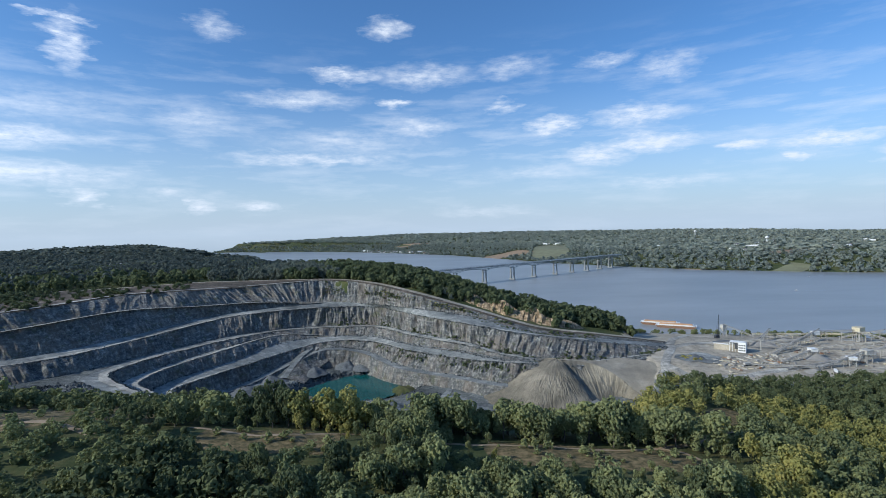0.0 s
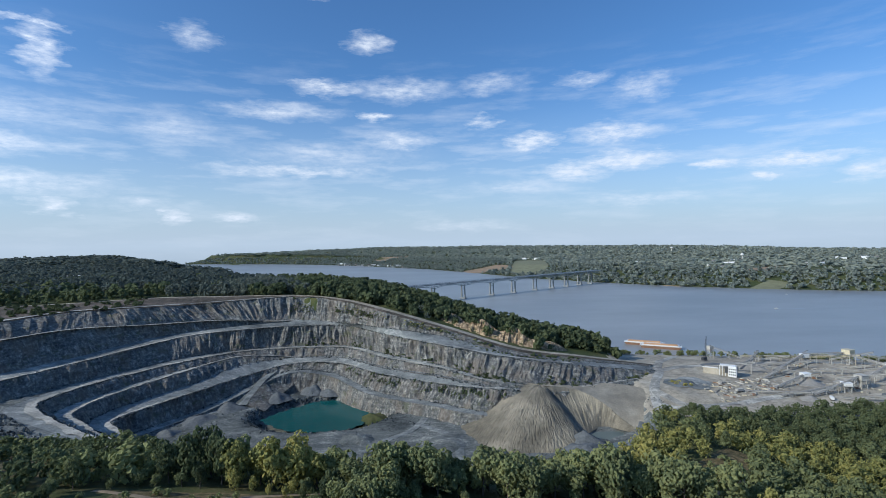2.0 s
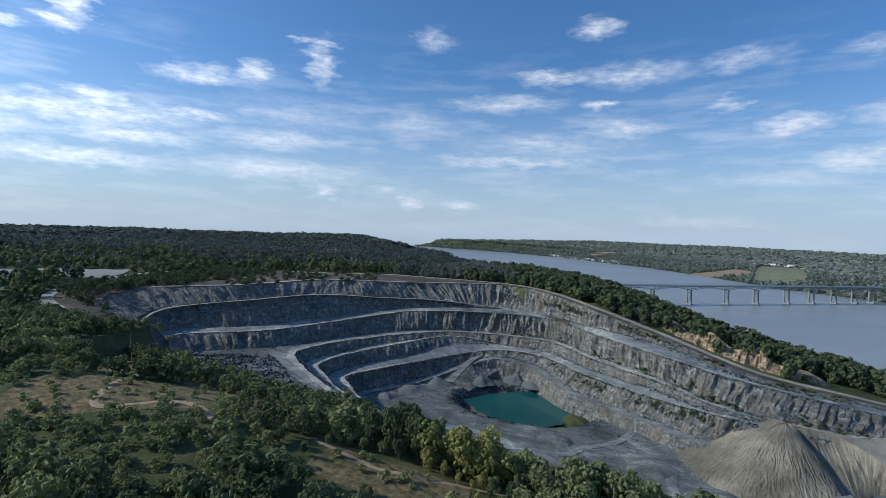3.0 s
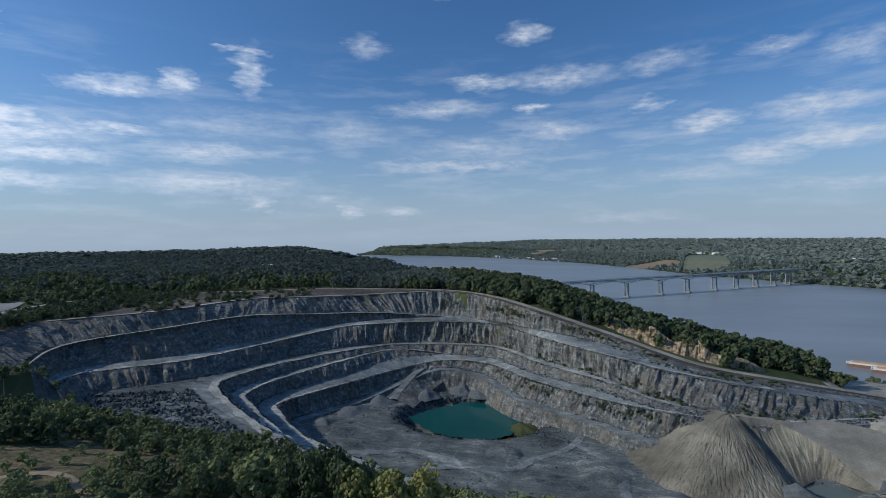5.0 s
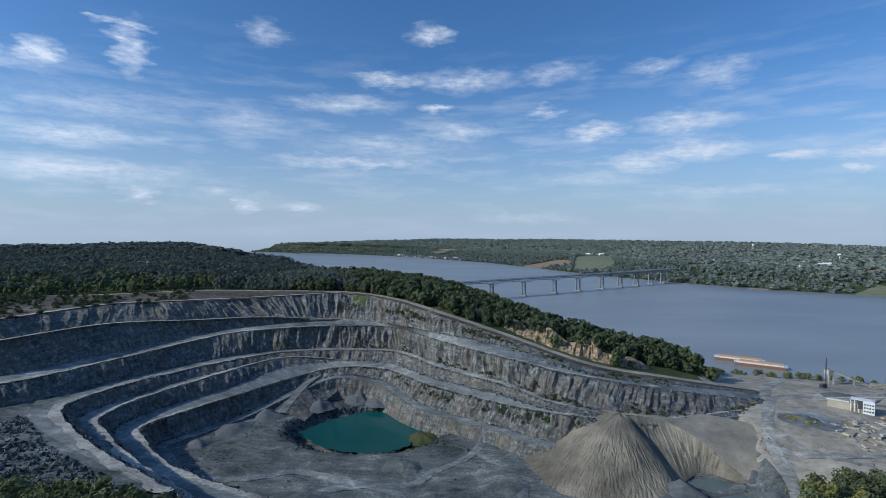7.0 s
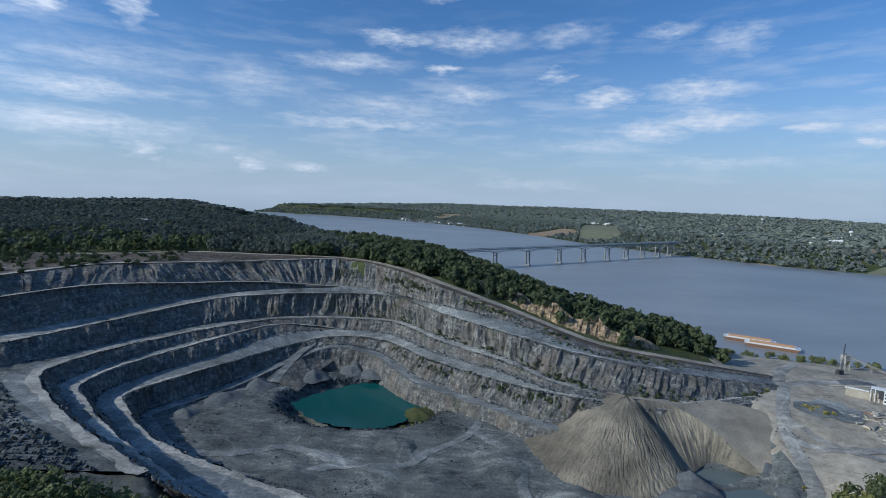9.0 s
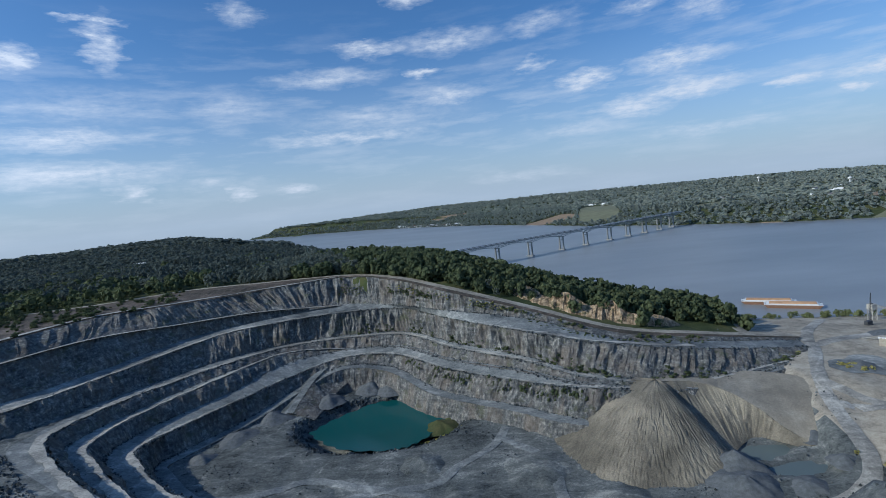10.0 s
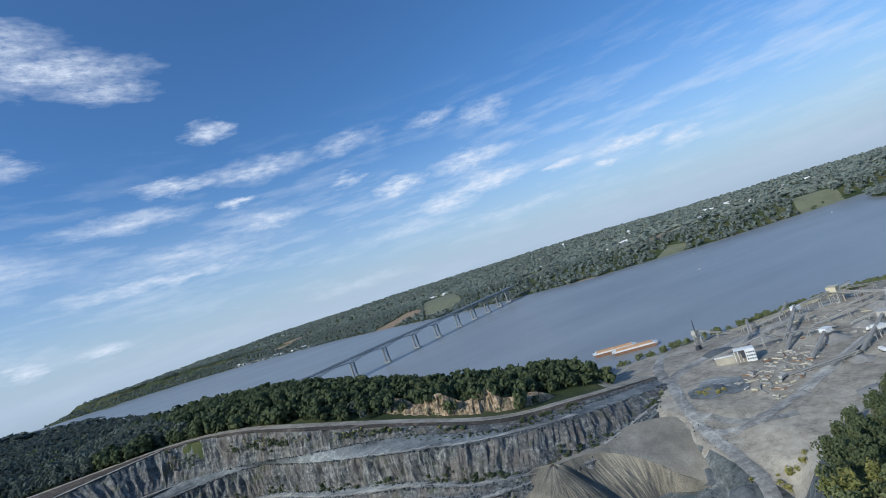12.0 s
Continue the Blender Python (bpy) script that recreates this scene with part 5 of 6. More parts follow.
# ---------------------------------------------------------------- bridge
STEEL = plain("weathered_bridge_steel", (0.22, 0.27, 0.28), 0.55, 0.2)
CONCRETE = plain("bridge_concrete", (0.25, 0.26, 0.25), 0.85)
ASPHALT = plain("bridge_asphalt", (0.09, 0.09, 0.09), 0.9)
WHITE = plain("white_paint", (0.74, 0.74, 0.71), 0.5, 0, 0.12)
CREAM = plain("cream_paint", (0.55, 0.49, 0.34), 0.6, 0, 0.2)
RUST = plain("rusty_steel", (0.24, 0.14, 0.085), 0.8, 0.2, 0.35)
GREYSTEEL = plain("dusty_grey_steel", (0.42, 0.405, 0.36), 0.8, 0.0, 0.25)
DARKSTEEL = plain("dark_steel", (0.07, 0.075, 0.08), 0.6, 0.3)
CARGO = plain("tan_cargo", (0.55, 0.33, 0.17), 0.9, 0, 0.3, 0.2)
ROOF = plain("grey_roof", (0.16, 0.15, 0.15), 0.8)
REDROOF = plain("brown_roof", (0.22, 0.13, 0.10), 0.8)
RUBBER = plain("rubber", (0.03, 0.03, 0.03), 0.8)
GLASS = plain("dark_glass", (0.03, 0.04, 0.05), 0.1, 0, 0.1)

A, B = Vector((-400, 1024, 47)), Vector((645, 1814, 45))
run = (B - A)
length = run.length
ahead = Vector((run.x, run.y, 0)).normalized()
cross = Vector((-ahead.y, ahead.x, 0))


def along(s, side=0.0, z=0.0):
    p = A + run * (s / length) + cross * side
    return Vector((p.x, p.y, p.z + z))


bridge = tagged(new("bridge"), "long blue-grey steel deck-truss bridge on twin concrete piers", "bridge")
bm = bmesh.new()
beam(bm, along(0), along(length), 20, 1.2)
part("deck", bm, CONCRETE, bridge)
bm = bmesh.new()
beam(bm, along(0, 0, 0.65), along(length, 0, 0.65), 17, 0.12)
part("road_surface", bm, ASPHALT, bridge, "worn dark asphalt carriageway")
for side in (-9.7, 9.7):
    bm = bmesh.new()
    beam(bm, along(0, side, 1.1), along(length, side, 1.1), 0.4, 1.0)
    part("parapet", bm, WHITE, bridge)
PIERS = [205.0, 315.0, 428.0, 536.0, 643.0, 756.0, 850.0, 951.0, 1036.0, 1115.0, 1190.0, 1255.0]
STOPS = [95.0] + PIERS + [1300.0]
for n, s in enumerate(PIERS):
    pier = tagged(new("pier"), "twin-column concrete pier")
    pier.parent = bridge
    deep = 10.0 if 2 <= n <= 8 else 6.0
    top = -deep - 1.0
    for side in (-6.5, 6.5):
        bm = bmesh.new()
        p, q = along(s, side, 0), along(s, side, top)
        rod(bm, (p.x, p.y, -6), q, 2.6, 1.9, 10)
        part("column", bm, CONCRETE, pier)
    bm = bmesh.new()
    beam(bm, along(s, -8.5, top + 0.4), along(s, 8.5, top + 0.4), 3.2, 1.8)
    beam(bm, along(s, -6.5, top * 0.5 - 12), along(s, 6.5, top * 0.5 - 12), 1.6, 1.6)
    part("crossbeam", bm, CONCRETE, pier)
    bm = bmesh.new()
    foot = along(s, 0, 0)
    box(bm, (7, 22, 4), (foot.x, foot.y, 0.2), Matrix.Rotation(math.atan2(ahead.y, ahead.x), 3, "Z"))
    part("footing", bm, CONCRETE, pier)
for a, b in zip(STOPS, STOPS[1:]):
    truss = tagged(new("truss_span"), "haunched blue-grey steel truss")
    truss.parent = bridge
    panels = 10
    for side in (-7.0, 7.0):
        bm = bmesh.new()
        low = []
        for k in range(panels + 1):
            t = k / panels
            d = 4.2 + 6.0 * (abs(2 * t - 1)) ** 2.2
            low.append(along(a + (b - a) * t, side, -0.9 - d))
        for k in range(panels):
            t0, t1 = a + (b - a) * k / panels, a + (b - a) * (k + 1) / panels
            beam(bm, low[k], low[k + 1], 0.9, 0.9)
            u0, u1 = along(t0, side, -1.2), along(t1, side, -1.2)
            beam(bm, u0, u1, 0.8, 0.9)
            beam(bm, low[k], u0, 0.5)
            beam(bm, low[k] if k % 2 else u0, u1 if k % 2 else low[k + 1], 0.5)
        part("girder", bm, STEEL, truss)

# ---------------------------------------------------------------- barges and boats


def barge(x, y, turn, label):
    base = tagged(new("barge"), label, "barge", "barges at the landing")
    L, W = 59.0, 10.7
    bm = bmesh.new()
    hull = [(-L / 2, 3.2), (-L / 2 + 5, -0.8), (L / 2 - 5, -0.8), (L / 2, 3.2)]
    rows = []
    for y0 in (-W / 2, W / 2):
        rows.append([bm.verts.new((px, y0, pz)) for px, pz in hull])
    bm.faces.new(rows[0])
    bm.faces.new(rows[1][::-1])
    for k in range(4):
        bm.faces.new((rows[0][k], rows[1][k], rows[1][(k + 1) % 4], rows[0][(k + 1) % 4]))
    part("hull", bm, RUST, base, "rust-streaked steel hull")
    bm = bmesh.new()
    for sy in (-1, 1):
        box(bm, (L - 9, 1.0, 1.5), (0, sy * (W / 2 - 0.6), 3.95), None, 0.1)
    for sx in (-1, 1):
        box(bm, (1.0, W - 0.4, 1.5), (sx * (L / 2 - 5), 0, 3.95), None, 0.1)
    part("coaming", bm, WHITE, base, "pale weathered coaming")
    bm = bmesh.new()
    for sx in (-1, 1):
        box(bm, (4.4, W, 0.3), (sx * (L / 2 - 2.3), 0, 3.36))
    part("deck", bm, WHITE, base)
    bm = bmesh.new()
    for k in range(3):
        box(bm, (L - 12, 2.4, 0.9), (0, (k - 1) * 2.9, 4.75 + 0.2 * (k % 2)), None, 0.3)
    box(bm, (L - 11, W - 2.2, 1.0), (0, 0, 3.7))
    part("cargo", bm, CARGO, base, "tan load in long rows")
    for sx in (-1, 1):
        for sy in (-1, 1):
            bm = bmesh.new()
            rod(bm, (sx * (L / 2 - 1.6), sy * 3.6, 3.4), (sx * (L / 2 - 1.6), sy * 3.6, 4.3), 0.28, 0.28, 8)
            part("bollard", bm, DARKSTEEL, base)
    base.matrix_basis = pose(x, y, 0, 0, 0, turn) @ Matrix.Diagonal((0.95, 1.35, 1.1, 1))
    return base


barge(344, 737, -27, "loaded tan and rust hopper barge with pale rims, moored inshore")
barge(331, 762, -27, "loaded tan and rust hopper barge with pale rims, moored outside another")


def motorboat(x, y, turn):
    base = tagged(new("motorboat"), "small white motorboat under way on the river", "boat", "boats on the river")
    bm = bmesh.new()
    ring = [(-4, 1.3), (1.5, 1.4), (4.4, 0), (1.5, -1.4), (-4, -1.3)]
    low = [bm.verts.new((a * 0.9, b * 0.7, -0.3)) for a, b in ring]
    high = [bm.verts.new((a, b, 1.0)) for a, b in ring]
    bm.faces.new(high)
    bm.faces.new(low[::-1])
    for k in range(5):
        bm.faces.new((low[k], low[(k + 1) % 5], high[(k + 1) % 5], high[k]))
    part("hull", bm, WHITE, base)
    bm = bmesh.new()
    box(bm, (2.6, 1.9, 1.2), (0.2, 0, 1.6), None, 0.25)
    part("cabin", bm, WHITE, base)
    bm = bmesh.new()
    box(bm, (0.15, 1.6, 0.6), (1.55, 0, 1.75))
    part("windscreen", bm, GLASS, base)
    base.matrix_basis = pose(x, y, 0, 0, 0, turn)
    verts, faces = [], []
    for k in range(13):
        d, half = -4 - 4.5 * k, 1.0 + 0.28 * k
        verts += [(d, -half, 0.06), (d, half, 0.06)]
        if k:
            faces.append((2 * k - 2, 2 * k - 1, 2 * k + 1, 2 * k))
    wake = tagged(new("wake", mesh_of("wake", verts, faces, [FOAM])), "pale foam trail behind a motorboat", "wake", kind="structure")
    wake.matrix_basis = pose(x, y, 0, 0, 0, turn)
    return base


FOAM = plain("foam", (0.34, 0.37, 0.40), 0.5, 0, 0.3, 0.3)
motorboat(985, 1330, 200)
motorboat(775, 1085, 170)
motorboat(1290, 1165, 60)

# ---------------------------------------------------------------- the stone plant


def lie(x, y):
    return float(land(np.array([x]), np.array([y]))[0])


def conveyor(a, b, ha, hb, wide=2.2, mat=None, label="inclined dusty steel belt conveyor on trestle legs"):
    """A belt gallery from a to b (plan), at heights over the ground."""
    base = tagged(new("conveyor"), label, "conveyor", "conveyors of the stone plant")
    za, zb = lie(*a) + ha, lie(*b) + hb
    p, q = Vector((*a, za)), Vector((*b, zb))
    base.location = (*a, lie(*a))
    origin = Vector(base.location)
    p, q = p - origin, q - origin
    d = q - p
    side = Vector((-d.y, d.x, 0)).normalized() * (wide / 2)
    bm = bmesh.new()
    for s in (-1, 1):
        beam(bm, p + side * s, q + side * s, 0.3, 0.4)
        beam(bm, p + side * s + Vector((0, 0, -1.5)), q + side * s + Vector((0, 0, -1.5)), 0.3, 0.3)
        n = max(4, int(d.length / 3.5))
        for k in range(n):
            u, v = p + d * (k / n) + side * s, p + d * ((k + 1) / n) + side * s
            beam(bm, u if k % 2 else u - Vector((0, 0, 1.5)), v - Vector((0, 0, 1.5)) if k % 2 else v, 0.18)
    part("gallery", bm, mat or GREYSTEEL, base)
    bm = bmesh.new()
    beam(bm, p + Vector((0, 0, 0.25)), q + Vector((0, 0, 0.25)), wide * 0.7, 0.25)
    part("belt", bm, PALESTONE, base, "rubber belt under pale stone dust")
    n = max(2, int(d.length / 16))
    for k in range(n):
        t = (k + 0.8) / n
        m = p + d * t
        g = lie(m.x + origin.x, m.y + origin.y) - origin.z
        if m.z - g < 2.2:
            continue
        bm = bmesh.new()
        for s in (-1, 1):
            beam(bm, m + side * s * 1.1 - Vector((0, 0, 1.5)), (m.x + side.x * s * 1.7, m.y + side.y * s * 1.7, g - 0.3), 0.35)
        beam(bm, m + side * 1.2 - Vector((0, 0, 3.0)), m - side * 1.2 - Vector((0, 0, 3.0)), 0.25)
        part("trestle", bm, mat or GREYSTEEL, base)
    bm = bmesh.new()
    rod(bm, q - side * 1.1 + Vector((0, 0, 0.1)), q + side * 1.1 + Vector((0, 0, 0.1)), 0.5, 0.5, 10)
    part("head_drum", bm, DARKSTEEL, base)
    return base


def screen_tower(x, y, turn, high, wide, mat, label):
    base = tagged(new("screening_tower"), label, "plant tower", "towers of the stone plant")
    for sx in (-1, 1):
        for sy in (-1, 1):
            bm = bmesh.new()
            beam(bm, (sx * wide / 2, sy * wide / 2, -0.3), (sx * wide / 2, sy * wide / 2, high * 0.65), 0.5)
            part("leg", bm, GREYSTEEL, base)
    bm = bmesh.new()
    for sx in (-1, 1):
        beam(bm, (sx * wide / 2, -wide / 2, 0.5), (sx * wide / 2, wide / 2, high * 0.6), 0.25)
        beam(bm, (-wide / 2, sx * wide / 2, high * 0.6), (wide / 2, sx * wide / 2, 0.5), 0.25)
    part("bracing", bm, GREYSTEEL, base)
    bm = bmesh.new()
    box(bm, (wide * 1.25, wide * 1.1, high * 0.28), (0, 0, high * 0.76), None, 0.15)
    part("housing", bm, mat, base)
    bm = bmesh.new()
    bmesh.ops.create_cone(bm, cap_ends=True, segments=4, radius1=0.7, radius2=wide * 0.62, depth=high * 0.25,
                          matrix=Matrix.Translation((0, 0, high * 0.5)) @ Matrix.Rotation(radians(45), 4, "Z"))
    part("hopper", bm, GREYSTEEL, base)
    bm = bmesh.new()
    box(bm, (wide * 1.6, wide * 1.5, 0.2), (0, 0, high * 0.63))
    for sx in (-1, 1):
        beam(bm, (sx * wide * 0.8, -wide * 0.75, high * 0.63 + 1.1), (sx * wide * 0.8, wide * 0.75, high * 0.63 + 1.1), 0.1)
        beam(bm, (-wide * 0.8, sx * wide * 0.75, high * 0.63 + 1.1), (wide * 0.8, sx * wide * 0.75, high * 0.63 + 1.1), 0.1)
    part("walkway", bm, GREYSTEEL, base)
    bm = bmesh.new()
    box(bm, (wide * 1.35, wide * 1.2, 0.25), (0, 0, high * 0.91))
    part("roof", bm, mat, base)
    base.matrix_basis = pose(x, y, lie(x, y), 0, 0, turn)
    return base


def site(x, y):
    return 305 + (x - 300) * 1.18, 458 + (y - 430) * 1.06


for a, b, ha, hb in [((300, 545), (345, 520), 1, 13), ((345, 520), (395, 505), 11, 4), ((352, 512), (420, 560), 3, 12), ((420, 560), (462, 556), 12, 14),
                     ((380, 600), (352, 612), 1.5, 16), ((395, 470), (455, 500), 2, 15), ((455, 500), (462, 556), 14, 12), ((350, 450), (404, 470), 2, 13),
                     ((404, 499), (440, 470), 3, 14), ((322, 450), (385, 462), 1.5, 8), ((330, 470), (372, 492), 2, 9), ((430, 445), (470, 470), 2, 17),
                     ((470, 470), (505, 520), 12, 4), ((438, 520), (480, 505), 2, 12), ((300, 462), (345, 448), 1.5, 5), ((360, 552), (412, 540), 2, 9), ((410, 430), (450, 420), 2, 12), ((318, 530), (356, 548), 2, 8), ((356, 548), (388, 585), 7, 12), ((388, 585), (410, 566), 2, 9), ((425, 585), (452, 600), 2, 11), ((470, 590), (500, 570), 2, 13), ((480, 556), (520, 548), 11, 4), ((340, 500), (372, 520), 2, 9), ((395, 525), (425, 512), 2, 8), ((448, 536), (470, 520), 2, 9), ((365, 440), (395, 430), 2, 7), ((500, 530), (530, 500), 3, 14), ((425, 480), (455, 452), 2, 8)]:
    conveyor(site(*a), site(*b), ha, hb)
conveyor(site(372, 590), site(440, 575), 6, 7, 2.6, CREAM, "cream-painted covered conveyor bridge along the shore")
conveyor(site(440, 575), site(468, 548), 7, 12, 2.6, CREAM, "cream-painted covered conveyor bridge along the shore")
for x, y, turn, high, wide, mat, label in [(462, 556, 20, 19, 8, CREAM, "tall cream-clad screening tower on steel legs"), (455, 500, 35, 17, 7, GREYSTEEL, "grey steel screening tower with walkways"),
                                    (404, 470, 10, 15, 7, GREYSTEEL, "grey steel screening tower with walkways"), (385, 462, -15, 10, 6, WHITE, "white-clad crusher house on legs"),
                                    (472, 472, 40, 19, 7, GREYSTEEL, "tall grey steel screening tower with walkways"), (352, 612, 15, 17, 5, GREYSTEEL, "slim loading tower beside the landing"),
                                    (372, 492, 0, 11, 6, WHITE, "low white-clad screening house on legs"), (440, 470, 25, 15, 6, GREYSTEEL, "grey steel transfer tower on legs"), (420, 560, 5, 13, 6, WHITE, "white-clad transfer tower on steel legs")]:
    screen_tower(*site(x, y), turn, high, wide, mat, label)


def crusher_house(x, y, turn):
    base = tagged(new("crusher_house"), "white corrugated primary crusher building over a rubble ramp", "building")
    bm = bmesh.new()
    box(bm, (17, 8, 0.5), (-4, -1, 13.2), Matrix.Rotation(radians(3), 3, "X"), 0.1)
    part("roof", bm, WHITE, base)
    bm = bmesh.new()
    box(bm, (9, 10.4, 13), (1.5, 0, 6.5), None, 0.1)
    part("wall", bm, WHITE, base, "white corrugated cladding streaked with dust")
    for k in range(4):
        for m in range(3):
            bm = bmesh.new()
            box(bm, (1.3, 0.15, 1.5), (-1.6 + k * 2.1, -5.24, 3 + m * 3.3))
            part("window", bm, GLASS, base)
    bm = bmesh.new()
    box(bm, (3.6, 0.4, 8), (-4.8, -5.0, 8.4))
    part("opening", bm, DARKSTEEL, base, "dark feed opening")
    for k in range(3):
        bm = bmesh.new()
        beam(bm, (-12.5 + 3.2 * k, -4.6, 0), (-12.5 + 3.2 * k, -4.6, 13), 0.5)
        part("post", bm, WHITE, base)
    for k in range(7):
        bm = bmesh.new()
        box(bm, (2.4, 1.6, 1.2), (-15 - 2.6 * k, -3.5 + 0.3 * k, 9.0 - 0.1 * k), Matrix.Rotation(0.1 * k, 3, "Z"), 0.1)
        part("barrier_block", bm, WHITE, base, "pale concrete barrier block")
    bm = bmesh.new()
    box(bm, (30, 9, 9.0), (-16, 2.0, 3.9), None, 0.4)
    part("ramp", bm, YARD, base, "pale dusty dump ramp")
    base.matrix_basis = pose(x, y, lie(x, y), 0, 0, turn) @ Matrix.Diagonal((0.85, 0.85, 0.85, 1))
    return base


crusher_house(326, 545, -38)


def crane(x, y, turn):
    base = tagged(new("crane"), "dark lattice-boom crane at the landing", "crane")
    bm = bmesh.new()
    box(bm, (6, 4.4, 1.3), (0, 0, 0.65), None, 0.3)
    part("tracks", bm, DARKSTEEL, base)
    bm = bmesh.new()
    box(bm, (6.5, 3.4, 2.6), (-0.5, 0, 2.8), None, 0.2)
    part("cab", bm, DARKSTEEL, base)
    bm = bmesh.new()
    top = Vector((3, 0, 30))
    foot = Vector((2, 0, 2.5))
    for sy in (-0.9, 0.9):
        for sx in (-0.7, 0.7):
            beam(bm, foot + Vector((sx * 0.8, sy * 0.7, 0)), top + Vector((sx * 0.2, sy * 0.2, 0)), 0.15)
    for k in range(18):
        t, u = k / 18, (k + 1) / 18
        w0, w1 = 1 - 0.8 * t, 1 - 0.8 * u
        p, q = foot.lerp(top, t), foot.lerp(top, u)
        beam(bm, p + Vector((0.7 * w0, -0.9 * w0, 0)), q + Vector((0.7 * w1, 0.9 * w1, 0)), 0.14)
        beam(bm, p + Vector((-0.7 * w0, 0.9 * w0, 0)), q + Vector((-0.7 * w1, -0.9 * w1, 0)), 0.14)
    part("boom", bm, DARKSTEEL, base)
    bm = bmesh.new()
    rod(bm, (-3, 0, 4), top, 0.06, 0.06, 5)
    rod(bm, top, (3.6, 0, 8), 0.06, 0.06, 5)
    part("cable", bm, DARKSTEEL, base)
    base.matrix_basis = pose(x, y, lie(x, y), 0, 0, turn)


crane(342, 622, 20)


def truck(x, y, turn, z, paint, label, k=1.0):
    base = tagged(new("truck"), label, "truck", "trucks in the quarry")
    bm = bmesh.new()
    box(bm, (2.2, 2.4, 2.2), (2.6, 0, 2.1), None, 0.2)
    part("cab", bm, paint, base)
    bm = bmesh.new()
    box(bm, (0.1, 2.0, 0.9), (3.72, 0, 2.5))
    part("windscreen", bm, GLASS, base)
    bm = bmesh.new()
    box(bm, (5.2, 2.5, 2.0), (-1.3, 0, 2.2), None, 0.12)
    part("body", bm, paint, base)
    bm = bmesh.new()
    box(bm, (7.4, 1.2, 0.4), (0, 0, 0.95))
    part("chassis", bm, DARKSTEEL, base)
    for px in (-2.6, -1.2, 2.6):
        for py in (-1.1, 1.1):
            bm = bmesh.new()
            rod(bm, (px, py - 0.2, 0.55), (px, py + 0.2, 0.55), 0.55, 0.55, 12)
            part("wheel", bm, RUBBER, base)
    base.matrix_basis = pose(x, y, z, 0, 0, turn) @ Matrix.Diagonal((k, k, k, 1))
    return base


truck(20, 516, -28, -6.0, WHITE, "small white truck on the lower haul road")
truck(300, 492, 15, lie(300, 492) + 0.1, GREYSTEEL, "dusty grey truck in the stone plant's yard")
truck(372, 470, 60, lie(372, 470) + 0.1, WHITE, "white truck parked by the conveyors")
truck(415, 505, 110, lie(415, 505) + 0.1, WHITE, "white truck parked by the screening towers")


def scrap_piece(kind, x, y, turn, k):
    mats = [GREYSTEEL, PALESTONE, CREAM, GREYSTEEL, RUST, PALESTONE]
    base = tagged(new("machine_part"), "discarded dusty plant part lying in the yard", "scrap", "scrap in the yard")
    bm = bmesh.new()
    if kind == 0:
        box(bm, (10 * k, 1.1 * k, 0.9 * k), (0, 0, 0.4 * k), None, 0.1)
    elif kind == 1:
        rod(bm, (-2.5 * k, 0, 0.8 * k), (2.5 * k, 0, 0.8 * k), 0.8 * k, 0.8 * k, 10)
    else:
        box(bm, (2.6 * k, 2.2 * k, 1.8 * k), (0, 0, 0.8 * k), None, 0.2)
    part("frame", bm, mats[(kind * 2 + int(turn)) % 6], base)
    bm = bmesh.new()
    beam(bm, (-2.8 * k, 0.5, 0.6), (2.2 * k, -0.6, 1.5 * k), 0.35)
    part("beam", bm, mats[int(turn) % 4], base)
    base.matrix_basis = pose(x, y, lie(x, y) - 0.05, 0, 0, turn)


g = random.Random(4)
for k in range(250):
    if k < 130:
        x = 272 + 85 * g.random()
        y = 470 + (x - 272) * 0.35 + 42 * g.random()
    else:
        x, y = site(335 + 150 * g.random(), 455 + 110 * g.random())
    scrap_piece(g.randrange(3), x, y, g.uniform(0, 360), g.uniform(0.45, 1.05))

# ---------------------------------------------------------------- houses and water towers across the river


def house(wide, deep, high, wall, roof, label):
    base = tagged(new("house"), label, "house", "houses across the river")
    bm = bmesh.new()
    box(bm, (wide, deep, high + 2), (0, 0, high / 2 - 1))
    part("wall", bm, wall, base)
    bm = bmesh.new()
    w2, d2, h2 = wide / 2 + 0.5, deep / 2 + 0.5, high + deep * 0.32
    v = [bm.verts.new(p) for p in [(-w2, -d2, high), (w2, -d2, high), (w2, d2, high), (-w2, d2, high), (-w2, 0, h2), (w2, 0, h2)]]
    for f in [(0, 1, 5, 4), (2, 3, 4, 5), (0, 4, 3), (1, 2, 5), (3, 2, 1, 0)]:
        bm.faces.new([v[i] for i in f])
    part("roof", bm, roof, base)
    for k in range(3):
        bm = bmesh.new()
        box(bm, (1.4, 0.1, 1.6), ((k - 1) * wide * 0.3, -deep / 2 - 0.03, high * 0.55))
        part("window", bm, GLASS, base)
    return base


def put_house(model, x, y, turn, k):
    ob = copy_thing(model, Matrix())
    ob.matrix_basis = pose(x, y, lie(x, y), 0, 0, turn) @ Matrix.Diagonal((k, k, k, 1))
    return ob


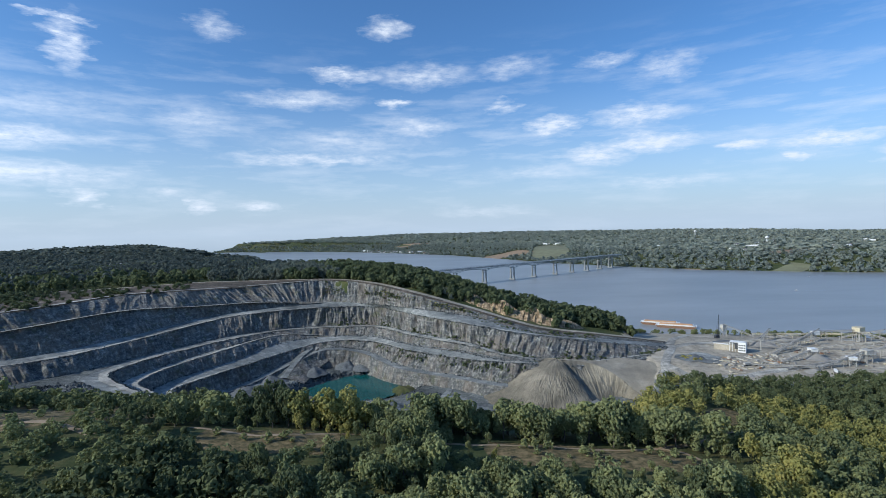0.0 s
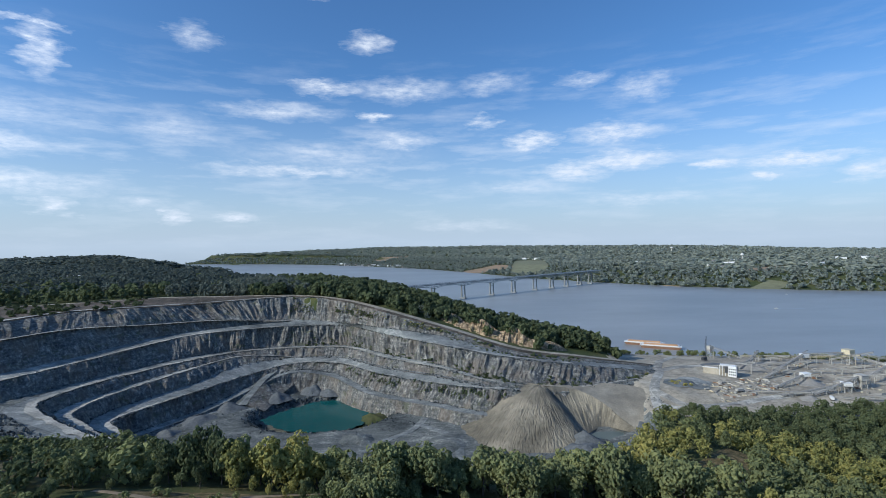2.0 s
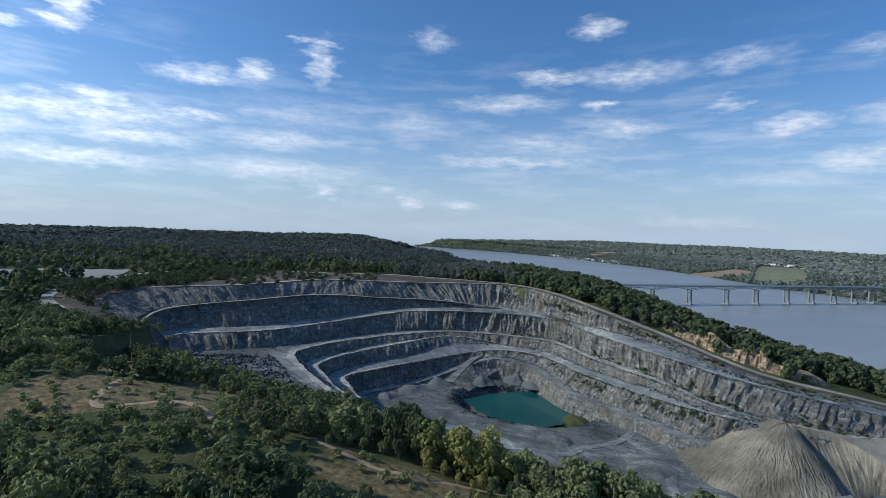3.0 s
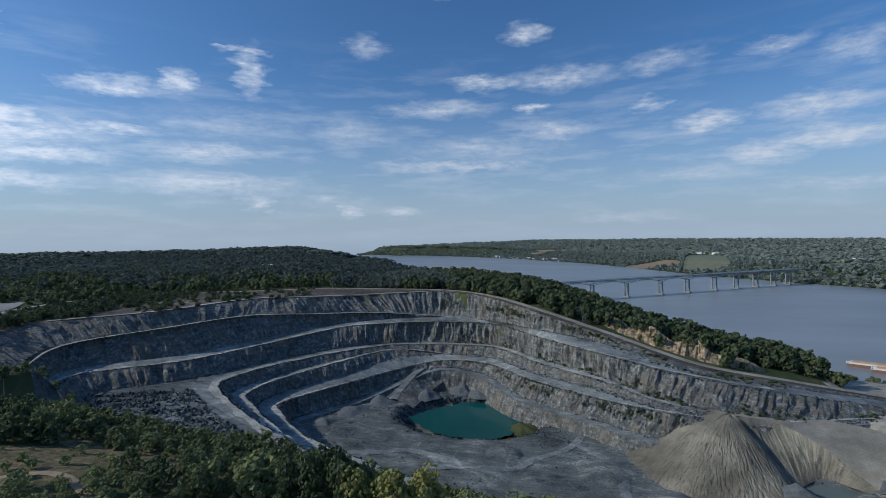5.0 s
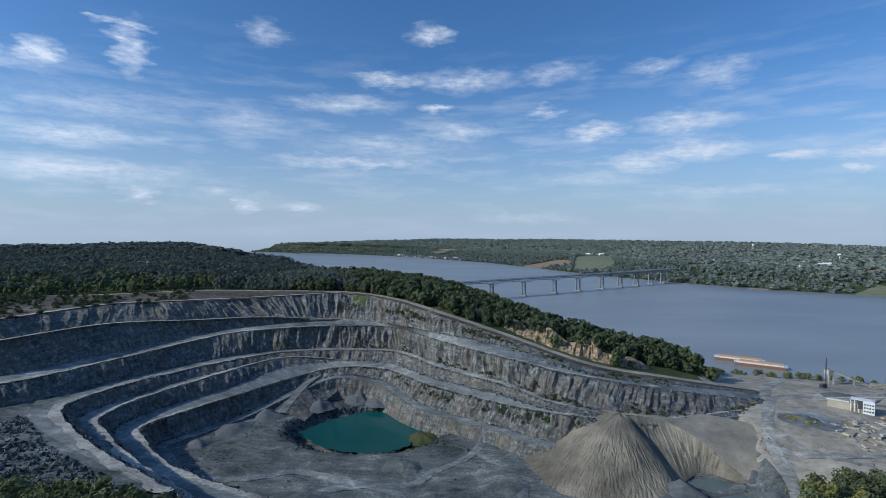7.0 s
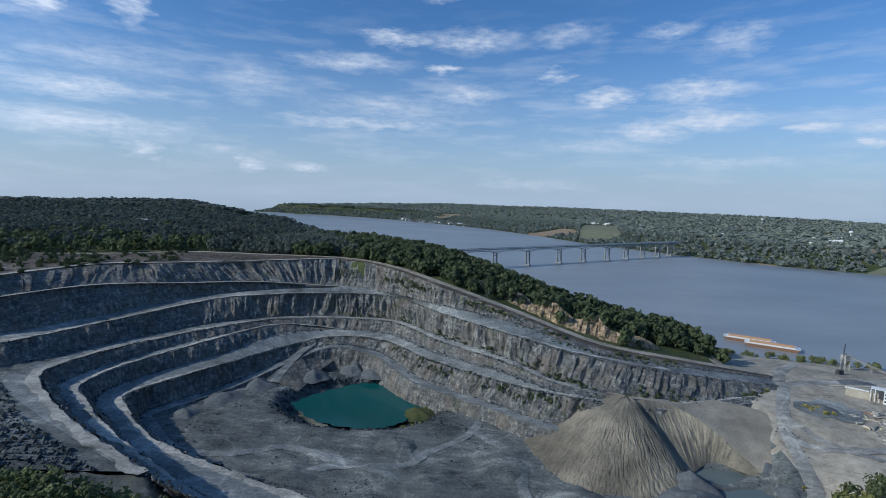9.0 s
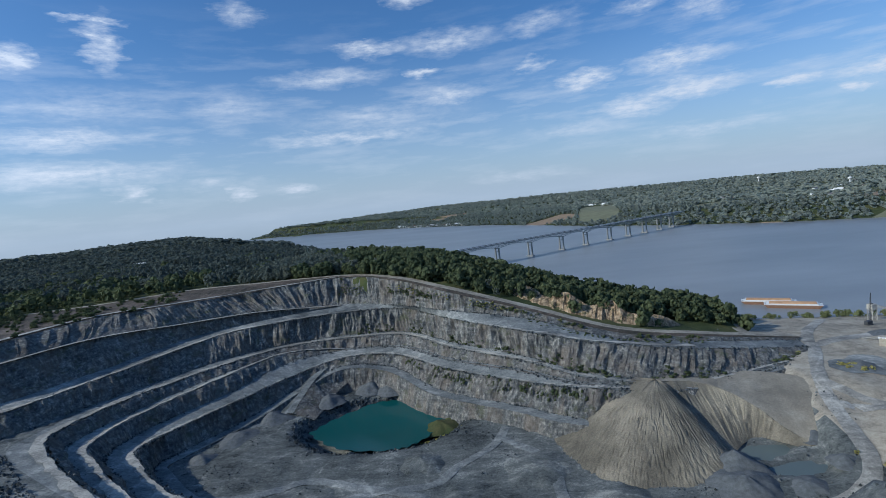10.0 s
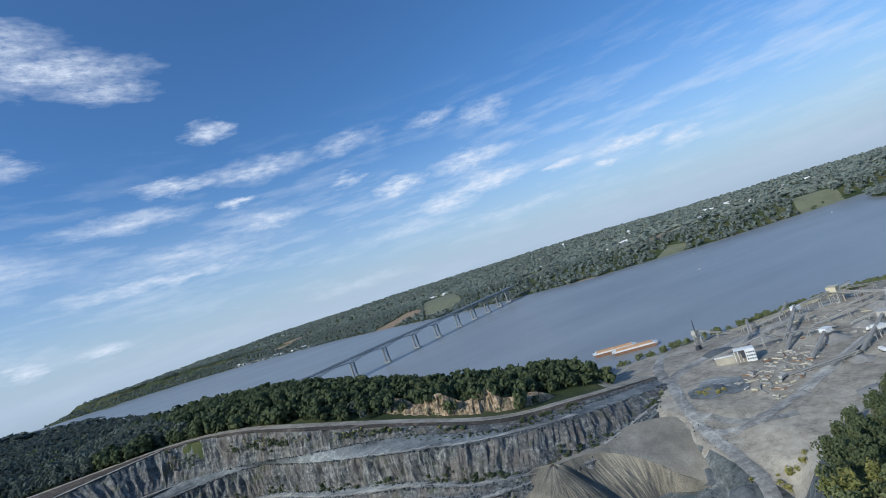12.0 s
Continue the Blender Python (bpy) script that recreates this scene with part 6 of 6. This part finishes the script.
HOUSES = [house(16, 9, 6, WHITE, ROOF, "white clapboard house with a grey roof across the river"),
          house(13, 9, 5, WHITE, REDROOF, "white house with a brown roof across the river"),
          house(26, 13, 6, WHITE, WHITE, "long white building with a pale roof across the river")]
spots = []
for k in range(40):
    t = k / 39
    x, y = -800 + 420 * t, 3640 - 560 * t
    shore = np.interp(y, [p[0] for p in SHORE_FAR], [p[1] for p in SHORE_FAR])
    spots.append((shore + 22 + 34 * g.random(), y + 20 * g.random(), g.uniform(-30, 60), g.uniform(0.8, 1.4)))
for cx, cy, n, spread_ in [(1420, 2180, 12, 90), (1640, 2420, 8, 90), (1080, 2330, 5, 60), (1900, 2150, 8, 90), (640, 2960, 6, 90), (1280, 2050, 5, 60), (1560, 1900, 6, 70), (1760, 1800, 6, 70), (2100, 1950, 8, 90), (2300, 1750, 6, 70), (1150, 1900, 4, 50), (-1050, 1560, 4, 60), (-1500, 1500, 4, 80), (-980, 1750, 5, 70)]:
    for k in range(n):
        spots.append((cx + g.uniform(-1, 1) * spread_, cy + g.uniform(-1, 1) * spread_, g.uniform(0, 180), g.uniform(0.8, 1.3)))
for n, (x, y, turn, k) in enumerate(spots):
    model = HOUSES[g.choice([0, 0, 1, 1, 2])]
    if n < 3:
        HOUSES[n].matrix_basis = pose(x, y, lie(x, y), 0, 0, turn) @ Matrix.Diagonal((k, k, k, 1))
    else:
        put_house(model, x, y, turn, k)


def water_tower(x, y, high):
    base = tagged(new("water_tower"), "white water tower above the far woods", "water tower")
    bm = bmesh.new()
    rod(bm, (0, 0, -2), (0, 0, high), 2.6, 1.8, 12)
    part("stem", bm, WHITE, base)
    bm = bmesh.new()
    bmesh.ops.create_uvsphere(bm, u_segments=16, v_segments=10, radius=8, matrix=Matrix.Translation((0, 0, high + 4)) @ Matrix.Diagonal((1, 1, 0.75, 1)))
    part("tank", bm, WHITE, base)
    base.matrix_basis = pose(x, y, lie(x, y), 0, 0, 0)


water_tower(1610, 3150, 30)
water_tower(1530, 2330, 24)
